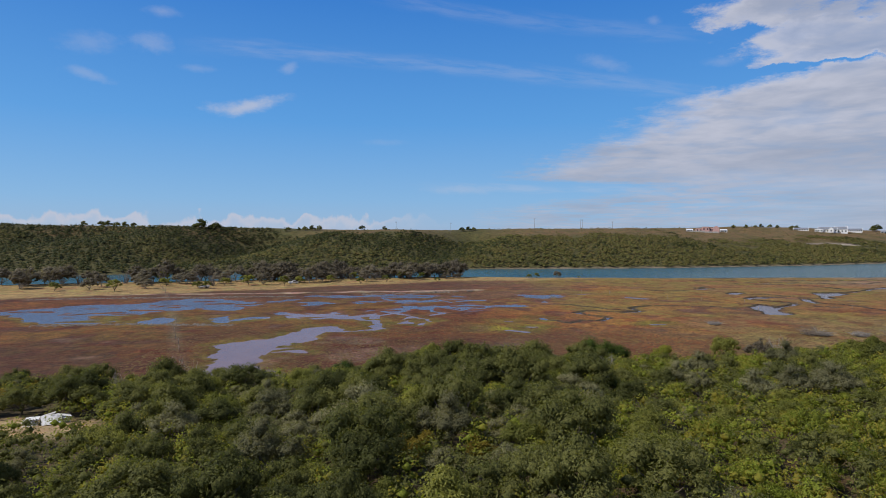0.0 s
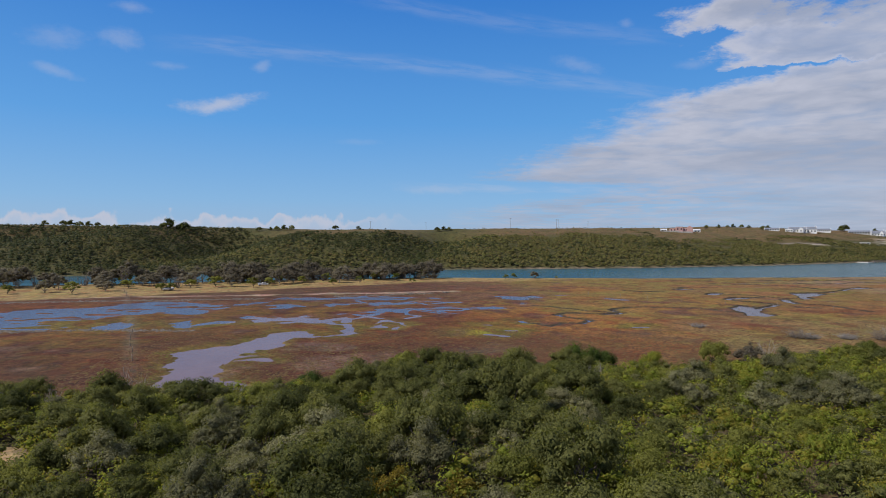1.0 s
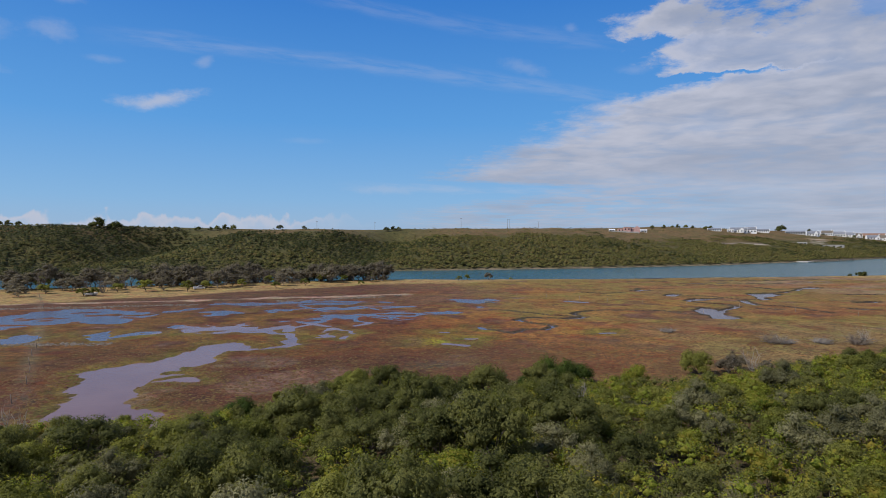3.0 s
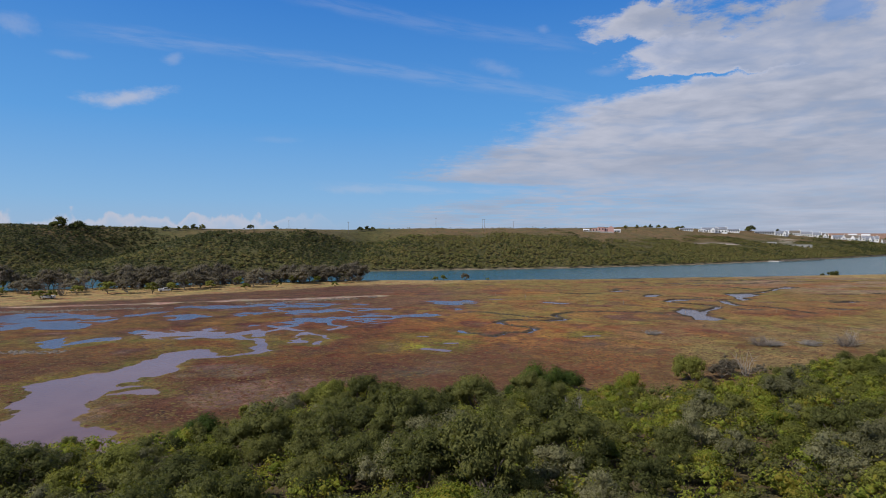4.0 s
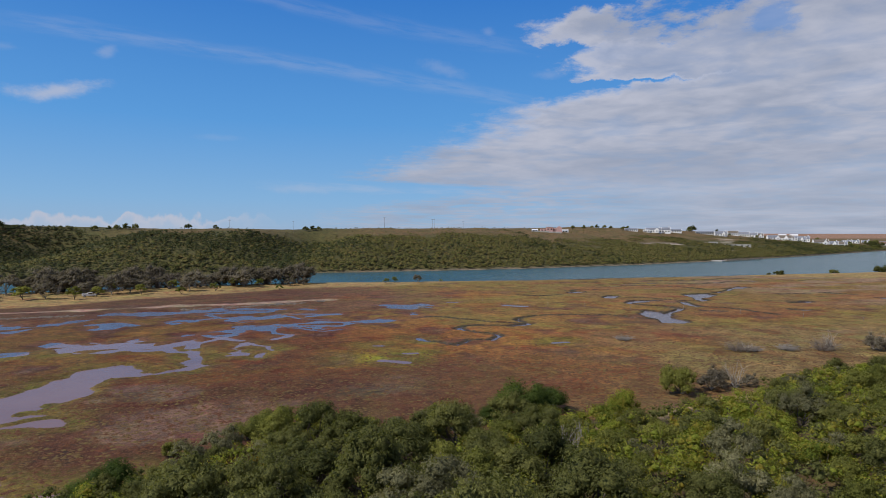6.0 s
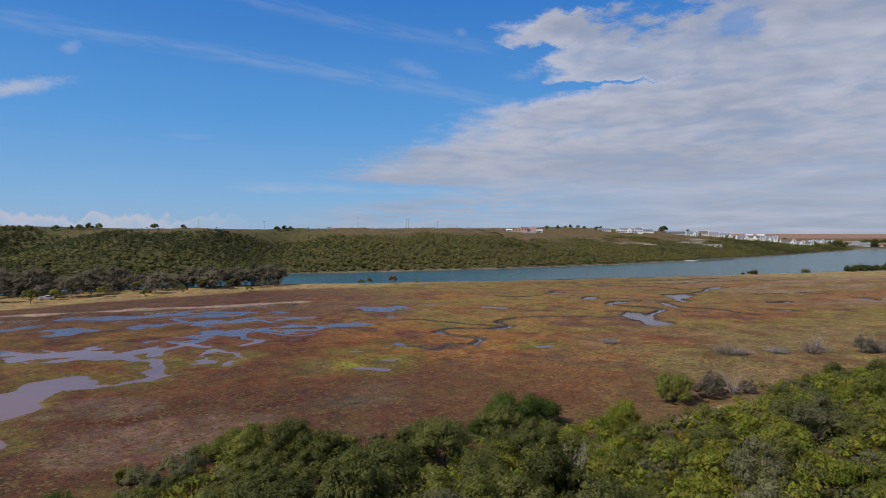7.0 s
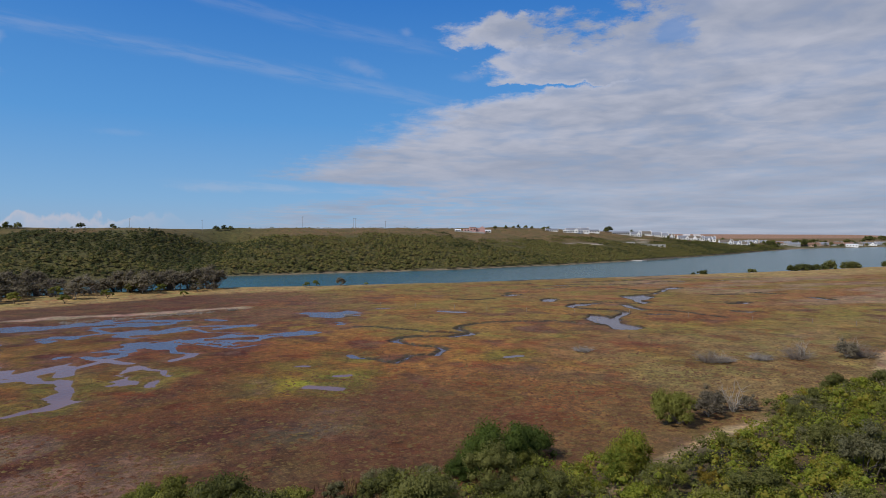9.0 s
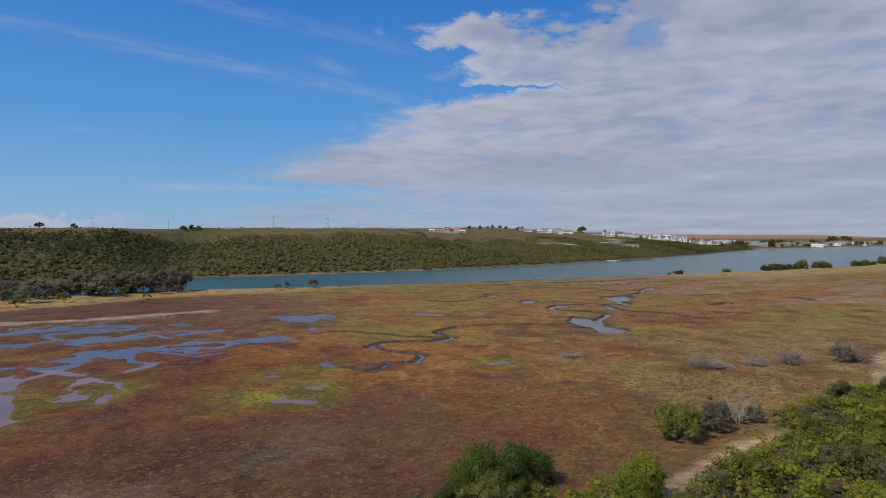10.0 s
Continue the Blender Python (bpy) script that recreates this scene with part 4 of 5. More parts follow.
    # low growth that fills the gaps between them
    pieces = {0: [], 1: []}
    step = 2.55
    for iy in range(int(16 / step), int(132 / step) + 1):
        for ix in range(int(-110 / step), int(175 / step) + 1):
            x, y = (ix + rng.uniform(-0.4, 0.4)) * step, (iy + rng.uniform(-0.4, 0.4)) * step
            e = line_of(x, BUSH_EDGE)
            if y > e + 0.5 or not in_sight(x, y) or math.hypot((x + 50) / 10.5, (y - 69) / 5.5) < 1.0 or rng.rand() < 0.08 or math.hypot((x + 46) / 9, (y - 66.5) / 5) < 1.0:
                continue
            if chain_sd(np.array([x]), np.array([y]), TRACK, 1.5)[0] < 1.0 and not 69 < x < 104:
                continue
            n = 4
            r = rng.uniform(0.7, 1.3, n) * min(1.0, 0.55 + (e - y) / 20)
            c = np.stack([rng.uniform(-1.2, 1.2, n), rng.uniform(-1.2, 1.2, n), r * rng.uniform(0.8, 2.2, n)], -1) + (x, y, ground_z(x, y))
            radii = np.stack([r, r, r * 0.75], -1)
            pieces[int(rng.rand() < 0.35 + 0.3 * sstep(np.array(x), 0, 60))].append(join([lobes_mesh(rng, c, radii, 0.42), leaves_on(rng, c, radii, 170, 0.14)]))
    for k, (mat, label) in enumerate(((LEAF_DARK, "dark green undergrowth between the bushes"), (LEAF_BRIGHT, "yellow-green undergrowth between the bushes"))):
        me = leafy("undergrowth", join(pieces[k]), mat)
        tagged(new("undergrowth", me), label, "undergrowth", "", "stuff")


def in_sight(x, y):
    """The stretch of slope that the way passes over."""
    return y > 30 and -0.74 * y - 5 < x < 0.76 * y + 7


def calm(piece, up=0.6):
    """Closed canopy: its shading leans to the lie of the slope below it."""
    cell, back = np.unique(np.round(piece[0][:, :2] / 5.0), axis=0, return_inverse=True)
    x, y = cell.T * 5.0
    lie = unit(np.stack([(land(x - 5, y) - land(x + 5, y)) / 4, (land(x, y - 5) - land(x, y + 5)) / 7, np.ones(len(x))], -1))
    return piece[0], piece[1], unit(piece[2] + lie[back.ravel()] * up)


def hill_wood():
    """The wood and scrub on the far slope, too many plants to count."""
    rng = np.random.RandomState(9)
    n = 76000
    x = rng.uniform(-620, 1000, n)
    far = rng.uniform(3, 330, n)
    y = line_of(x, FAR_BANK) + far
    run = line_of(x, SLOPE_RUN)
    up = far / run + (fbm(x, y, 40.0, 3, 51.0) - 0.5) * (0.35 + 0.35 * sstep(x, 40, 300))
    limit = 0.83 - 0.15 * sstep(x, -200, -60) - 0.14 * sstep(x, 40, 160) - 0.10 * sstep(x, 250, 420)
    limit = limit + 0.30 * valleys(x, y)
    keep = (up < limit) | (rng.rand(n) < 0.35 * np.exp(-np.maximum(up - limit, 0) / (0.09 + 0.10 * sstep(x, 100, 350)))) | (rng.rand(n) < 0.05 * (up < 1.25))
    keep &= ~((x > 250) & (far > 60) & (fbm(x, y, 30.0, 3, 61.0) > 0.60))
    x, y, up, over = x[keep], y[keep], up[keep], (up - limit)[keep]
    z = land(x, y)
    light = fbm(x, y, 60.0, 3, 71.0) + 0.17 * sstep(x, -40, 160) + 0.1 * up - 0.12 * (1 - sstep(x, -130, -60)) + 0.11 * rng.normal(size=len(x))
    v0, f0 = ICO0
    v0, f0 = v0[:5], f0[:4]
    for name, mask, mat, label in (("hill_wood", light < 0.60, LEAF_HILL, "dark green wood on the far slope"),
                                   ("hill_scrub", light >= 0.60, LEAF_HILL_LIGHT, "olive green scrub on the far slope")):
        xs, ys, zs = x[mask], y[mask], z[mask]
        m = len(xs)
        r = (1.0 + 1.5 * rng.rand(m) ** 2.0) * (1 - 0.5 * sstep(over[mask], -0.06, 0.08))
        c = np.stack([xs, ys, zs + r * 0.62], -1)
        a = rng.uniform(0, 6.28, m)
        v = v0[None] * r[:, None, None] * rng.uniform(0.7, 1.0, (m, len(v0), 1)) * np.array((0.95, 0.95, 0.66))
        v = np.stack([v[..., 0] * np.cos(a)[:, None] - v[..., 1] * np.sin(a)[:, None], v[..., 0] * np.sin(a)[:, None] + v[..., 1] * np.cos(a)[:, None], v[..., 2]], -1) + c[:, None]
        f = f0[None] + (np.arange(m) * len(v0))[:, None, None]
        radii = np.stack([r, r, r * 0.85], -1)
        lv = leaves_on(rng, c, radii, m * 11, 0.44, -0.2)
        me = leafy(name, calm(join([(v.reshape(-1, 3), f.reshape(-1, 3), unit(v - c[:, None]).reshape(-1, 3)), lv])), mat)
        tagged(new(name, me), label, "wood", "", "stuff")


def marsh_tufts():
    """Low cushions of samphire and straw on the marsh nearest the bush."""
    rng = np.random.RandomState(21)
    n = 90000
    x, y = rng.uniform(-62, 130, n), rng.uniform(98, 185, n)
    e = line_of(x, BUSH_EDGE)
    pond, creek = water_sd(x, y)
    keep = (y > e + 0.5) & (pond > 1.2) & (creek > 1.0) & (rng.rand(n) < np.clip(1.1 - (y - 105) / 70, 0.03, 0.8))
    keep &= chain_sd(x, y, TRACK, 1.1) > 0.4
    x, y = x[keep], y[keep]
    z = land(x, y)
    dry = fbm(x, y, 9.0, 4, 31.0) + 0.12 * sstep(x, 40, 85) + 0.25 * rng.rand(len(x)) - 0.12
    v0, f0 = ICO0
    f0 = f0[:4]
    for name, mask, mat, label in (("samphire", dry < 0.63, SAMPHIRE, "low red-brown samphire cushions on the marsh"), ("dry_grass", dry >= 0.63, STRAW, "tufts of dry straw-coloured grass on the marsh")):
        xs, ys, zs = x[mask], y[mask], z[mask]
        m = len(xs)
        r = rng.uniform(0.12, 0.42, m)
        s = np.stack([r * 1.3, r, r * rng.uniform(0.3, 0.6, m)], -1)
        v = v0[None, :5] * s[:, None] * rng.uniform(0.7, 1.25, (m, 5, 1)) + np.stack([xs, ys, zs - 0.05], -1)[:, None]
        f = f0[None] + (np.arange(m) * 5)[:, None, None]
        tagged(new(name, mesh_of(name, v.reshape(-1, 3), f.reshape(-1, 3), mat, True)), label, "grass", "", "stuff")


def reed_stand(x0, y0, wide, count, height, seed):
    rng = np.random.RandomState(seed)
    x, y = rng.normal(x0, wide, count), rng.normal(y0, wide * 0.5, count)
    z = land(x, y)
    h = height * rng.uniform(0.6, 1.15, count)
    p = np.stack([x, y, z - 0.05], -1)
    lean = rng.normal(size=(count, 3)) * np.array((0.22, 0.22, 0)) * h[:, None]
    side = unit(rng.normal(size=(count, 3)) * np.array((1, 1, 0))) * 0.045
    q = np.stack([p - side, p + side, p + lean * 0.5 + np.stack([0 * h, 0 * h, h * 0.6], -1) + side * 0.9, p + lean + np.stack([0 * h, 0 * h, h], -1)], 1)
    b = np.arange(count)[:, None] * 4
    f = np.concatenate([b + [0, 1, 2], b + [0, 2, 3]])
    tagged(new("reeds", mesh_of("reeds", q.reshape(-1, 3), f, STRAW)), "dry pale reeds at the edge of the bush", "reeds", "", "stuff")


def bank_trees():
    """Feathery thorn trees on the dry spit by the river."""
    rng = np.random.RandomState(33)
    g = "trees on the river spit"
    kinds = [tree("thorn_tree", 300 + i, 8.2, 12.0, 34, 1500, 0.30, LEAF_BANK, BARK_PALE, 0.15, 0.6, "grey-brown umbrella thorn tree on the grassy spit", "tree", g, 1.0) for i in range(4)]
    kinds += [tree("thorn_tree", 320 + i, 5.2, 6.5, 18, 1000, 0.24, LEAF_MID, BARK, 0.15, 0.6, "small bright green spreading tree on the grassy spit", "tree", g) for i in range(2)]
    kinds += [dead_shrub("bare_tree", 340 + i, 8.0, 7.0, 16, TWIG_MAUVE, "leafless mauve-grey tree on the grassy spit", g) for i in range(2)]
    spots = [(-114, 290, 4, 0.85), (-109.5, 289.5, 5, 0.7)]
    for i in range(165):
        x = rng.uniform(-235, 10) if i % 3 else rng.uniform(-95, 8)
        back = abs(rng.normal(0, 1)) * 13 * (1 - 0.55 * (x > -40)) + 4
        y = line_of(x, NEAR_BANK) - back
        k = rng.choice(8, p=[0.14, 0.14, 0.14, 0.14, 0.06, 0.06, 0.16, 0.16])
        spots.append((x, y, k, rng.uniform(0.65, 1.15) * (0.8 if back > 20 else 1.0)))
    # the front row of small green ones and those that stand free
    for x, y, k, s in ((-145, 275, 4, 1.0), (-138, 289, 0, 0.7), (-134, 302, 5, 0.9), (-107, 306, 4, 1.0), (-96, 308, 5, 1.1), (-89, 310, 1, 0.7), (-78, 306, 4, 0.9),
                       (-73, 316, 5, 0.9), (-42, 318, 5, 0.75), (-30, 331, 4, 0.75), (-3, 331, 4, 0.6), (-58, 322, 4, 0.8), (-160, 282, 1, 0.7), (-172, 276, 5, 0.9),
                       (-12, 345, 5, 0.8), (2, 350, 0, 0.5), (8, 352, 1, 0.45), (48, 349, 4, 0.55), (53, 353, 5, 0.6), (65, 354, 1, 0.45), (77, 353, 4, 0.35)):
        spots.append((x, y, k, s))
    plant_all(kinds, spots, rng)


def bank_bushes():
    rng = np.random.RandomState(35)
    g = "bushes on the river bank"
    kinds = [tree("bank_bush", 360 + i, 4.6, 9.0, 22, 1300, 0.32, LEAF_DARK, BARK, 0.02, 0.85, "dark rounded bush on the straw-coloured river bank", "bush", g) for i in range(2)]
    spots = [(x, line_of(x, NEAR_BANK) - 6, i % 2, s) for i, (x, s) in enumerate(((294, 0.75), (286, 0.3), (339, 0.7), (378, 0.9), (388, 1.15), (399, 1.0), (411, 1.1), (422, 1.2), (446, 1.1), (456, 1.15),
                                                                                (505, 1.1), (517, 1.2), (532, 1.0), (562, 1.2), (578, 1.3), (600, 1.2)))]
    plant_all(kinds, spots, rng)


def ridge_trees():
    rng = np.random.RandomState(37)
    g = "trees along the ridge"
    kinds = [tree("ridge_tree", 380 + i, 6.0, 8.8, 20, 520, 0.50, LEAF_DARK, BARK, 0.10, 0.85, "dark lone tree against the sky on the ridge", "tree", g) for i in range(2)]
    spots = [(-237, 611, 0, 1.65), (-225, 617, 1, 1.6), (-345, 600, 0, 0.75), (-328, 600, 1, 0.9), (-322, 601, 0, 1.0), (-315, 602, 1, 0.9), (-307, 603, 0, 0.8), (-299, 604, 1, 0.7), (-162, 652, 1, 0.85),
             (-150, 650, 0, 0.6), (-143, 650, 1, 0.8), (-136, 649, 0, 0.9), (-129, 649, 1, 0.8), (-78, 603, 1, 0.85), (-56, 598, 0, 0.6), (20, 660, 1, 0.8), (27, 662, 0, 0.8), (33, 664, 1, 0.6)]
    spots += [(335, 800, 0, 0.8), (405, 870, 1, 0.8), (425, 876, 0, 0.8), (440, 880, 1, 0.7), (449, 882, 0, 0.8), (462, 884, 1, 0.8), (473, 884, 0, 0.7), (487, 872, 1, 1.0), (492, 868, 0, 0.9),
             (637, 917, 1, 1.7), (630, 915, 0, 1.2), (690, 925, 0, 0.9)]
    for i in range(80):
        x = rng.uniform(830, 1950)
        spots.append((x, line_of(x, FAR_BANK) + rng.uniform(10, 95), i % 2, rng.uniform(0.8, 1.8)))
    for i in range(36):
        x = rng.uniform(690, 920)
        spots.append((x, line_of(x, FAR_BANK) + rng.uniform(70, 210), i % 2, rng.uniform(0.4, 0.8)))
    for i in range(9):
        spots.append((2150 + rng.uniform(-45, 45), 1480 + rng.uniform(-20, 20), i % 2, rng.uniform(2.0, 3.4)))
    for x, y in ((1180, 990), (1190, 996), (1200, 1000), (1212, 1004), (1225, 1010), (1172, 1000), (1205, 1016), (1260, 1030), (1272, 1036), (1380, 1040), (1392, 1046)):
        spots.append((x, y, 0, rng.uniform(1.7, 2.5)))
    plant_all(kinds, spots, rng)


def marsh_shrubs():
    """Lone shrubs at the foot of the slope and out on the marsh."""
    rng = np.random.RandomState(39)
    g = "shrubs at the marsh edge"
    kinds = [tree("feathery_bush", 400, 4.4, 7.5, 34, 7500, 0.105, LEAF_BUSHY, BARK, 0.02, 0.8, "large dense feathery green bush on the marsh edge", "bush", g),
             tree("yellow_bush", 402, 4.2, 5.6, 28, 5000, 0.10, LEAF_BRIGHT, BARK, 0.02, 0.8, "rounded yellow-green bush on the marsh edge", "bush", g),
             tree("round_bush", 404, 4.0, 5.2, 28, 5000, 0.10, LEAF_MID, BARK, 0.02, 0.8, "rounded green bush beside the sandy track", "bush", g),
             dead_shrub("bare_tree", 406, 4.4, 4.2, 11, BARK_PALE, "bleached bare branching tree beside the sandy track", g),
             dead_shrub("twiggy_shrub", 408, 2.1, 6.0, 36, TWIG_MAUVE, "low leafless mauve-grey shrub on the marsh", g),
             dead_shrub("branch_heap", 410, 1.0, 4.4, 44, TWIG, "heap of bleached dead branches on the marsh", g),
             tree("low_shrub", 412, 2.8, 4.2, 18, 2300, 0.10, LEAF_GREY, BARK, 0.02, 0.75, "grey-green low shrub among dry grass", "bush", g),
             tree("twiggy_bush", 414, 3.6, 4.6, 22, 2600, 0.10, LEAF_BANK, BARK_PALE, 0.08, 0.75, "brownish half-bare bush beside the sandy track", "bush", g)]
    spots = [(29, 121, 0, 1.1), (33.5, 122.5, 0, 1.0), (31.5, 118.5, 2, 0.7), (25, 119.5, 0, 0.6), (40, 113, 1, 1.0), (21.5, 120.5, 6, 0.5), (37, 111, 1, 0.8),
             (57.5, 126, 2, 1.2), (63.5, 126.5, 7, 1.05), (68.5, 127, 3, 0.85), (66, 128.5, 7, 0.9), (71, 127, 7, 0.7), (75, 172, 5, 1.0), (91, 154, 4, 1.15), (92.5, 152.5, 3, 0.6), (94, 153, 5, 1.1), (102, 152, 5, 1.1)]
    spots += [(109, 150, 4, 1.15), (110, 149.5, 3, 0.85), (119, 147, 7, 1.0), (120.5, 147, 3, 0.95), (123, 146, 4, 1.1), (125, 151, 4, 1.0)]
    spots += [(-9, 113, 6, 1.3), (-11.5, 111, 6, 1.2), (-7.5, 115.5, 6, 1.0), (-16.5, 105.5, 0, 0.75), (-19, 104.5, 0, 0.6), (-5, 119.5, 2, 1.0), (-2.2, 120, 2, 1.05), (-13.2, 115.5, 2, 0.5), (1.2, 118.8, 1, 0.95), (3.6, 118, 2, 0.9),
             (5.5, 122, 5, 0.55), (8, 116.5, 2, 0.8), (44, 249, 5, 0.8), (-3, 268, 5, 0.7), (12, 274, 5, 0.8),
             (-33, 96, 4, 1.0), (-40, 97, 3, 0.9), (16, 119, 6, 0.8), (19, 121, 6, 0.55), (12, 118, 6, 0.7)]
    plant_all(kinds, spots, rng)


def outer_thicket():
    """The same bush carried on round about, behind and beside the way."""
    rng = np.random.RandomState(71)
    n = 10000
    x, y = rng.uniform(-330, 330, n), rng.uniform(-160, 132, n)
    e = line_of(x, BUSH_EDGE)
    clear = np.hypot((x + 50) / 11, (y - 69) / 6) < 1.0
    seen = (y > 30) & (x > -0.74 * y - 5) & (x < 0.76 * y + 7)
    keep = (y < e - 1) & ~seen & ~clear & (chain_sd(x, y, TRACK, 1.5) > 1.5)
    x, y = x[keep], y[keep]
    m = len(x)
    r = rng.uniform(1.3, 3.0, m)
    c = np.stack([x, y, land(x, y) + r * 0.8], -1)
    v0, f0 = ICO0
    v = v0[None] * r[:, None, None] * rng.uniform(0.55, 0.85, (m, len(v0), 1)) * np.array((1, 1, 0.85)) + c[:, None]
    f = f0[None] + (np.arange(m) * len(v0))[:, None, None]
    lv = leaves_on(rng, c, np.stack([r, r, r * 0.85], -1), m * 20, 0.42, -0.2)
    me = leafy("bush_thicket", join([(v.reshape(-1, 3), f.reshape(-1, 3), unit(v - c[:, None]).reshape(-1, 3)), lv]), LEAF_DARK)
    tagged(new("bush_thicket", me), "dark green coastal thicket covering the rest of the slope", "thicket", "", "stuff")


def wrack_lines():
    """Lines of grey drift brush along the shores of the ponds."""
    rng = np.random.RandomState(61)
    pieces = []
    for pts in ([(-160, 238), (-120, 246), (-92, 248), (-60, 252)], [(-112, 170), (-86, 173), (-58, 171)], [(-34, 262), (-10, 268), (6, 272)]):
        for (ax, ay), (bx, by) in zip(pts[:-1], pts[1:]):
            n = int(math.hypot(bx - ax, by - ay) * 9)
            t = rng.rand(n)
            x, y = ax + (bx - ax) * t + rng.normal(0, 0.8, n), ay + (by - ay) * t + rng.normal(0, 1.2, n)
            r = rng.uniform(0.12, 0.42, n)
            v = ICO0[0][None, :5] * np.stack([r * 1.5, r, r * 0.8], -1)[:, None] * rng.uniform(0.6, 1.4, (n, 5, 1)) + np.stack([x, y, land(x, y) - 0.03], -1)[:, None]
            pieces.append((v.reshape(-1, 3), (ICO0[1][None, :4] + (np.arange(n) * 5)[:, None, None]).reshape(-1, 3)))
    tagged(new("drift_brush", mesh_of("drift_brush", *join(pieces), DRIFT)), "lines of grey drift brush on the pond shores", "brush", "", "stuff")


bush_slope()
outer_thicket()
wrack_lines()
hill_wood()
marsh_tufts()
reed_stand(-6.5, 106.5, 1.6, 1500, 1.7, 51)
reed_stand(18, 119.5, 3.0, 1200, 0.9, 52)
bank_trees()
bank_bushes()
ridge_trees()
marsh_shrubs()
settle()

# ---- built things ----
def box_bm(boxes, bevel=0.0):
    """One bmesh of boxes: each a centre and a size, and a turn about z if given."""
    bm = bmesh.new()
    for centre, size, *turn in boxes:
        m = Matrix.Translation(centre) @ Matrix.Rotation(turn[0] if turn else 0, 4, "Z") @ Matrix.Diagonal((*size, 1))
        bmesh.ops.create_cube(bm, size=1.0, matrix=m)
    if bevel:
        bmesh.ops.bevel(bm, geom=bm.edges[:], offset=bevel, segments=1, affect="EDGES")
    return bm


def prism(bm, w, d, h, rise):
    """A gabled body: walls up to h, gable ends up to h + rise, ridge along x."""
    pts = [(-d / 2, 0), (d / 2, 0), (d / 2, h), (0, h + rise), (-d / 2, h)]
    a = [bm.verts.new((-w / 2, y, z)) for y, z in pts]
    b = [bm.verts.new((w / 2, y, z)) for y, z in pts]
    bm.faces.new(a)
    bm.faces.new(b[::-1])
    for i in range(5):
        j = (i + 1) % 5
        bm.faces.new((a[i], b[i], b[j], a[j]))
    bmesh.ops.recalc_face_normals(bm, faces=bm.faces[:])


def roof_bm(w, d, h, rise, over=0.4, thick=0.22):
    bm = bmesh.new()
    k = rise / (d / 2)
    for s in (-1, 1):
        lo, hi = h - k * over, h + rise
        y = s * (d / 2 + over)
        v = [(-w / 2 - over, y, lo), (w / 2 + over, y, lo), (w / 2 + over, 0, hi), (-w / 2 - over, 0, hi)]
        low = [bm.verts.new((px, py, pz + 0.03)) for px, py, pz in v]
        top = [bm.verts.new((px, py, pz + 0.03 + thick)) for px, py, pz in v]
        bm.faces.new(low)
        bm.faces.new(top)
        for i in range(4):
            j = (i + 1) % 4
            bm.faces.new((low[i], low[j], top[j], top[i]))
    bmesh.ops.recalc_face_normals(bm, faces=bm.faces[:])
    return bm


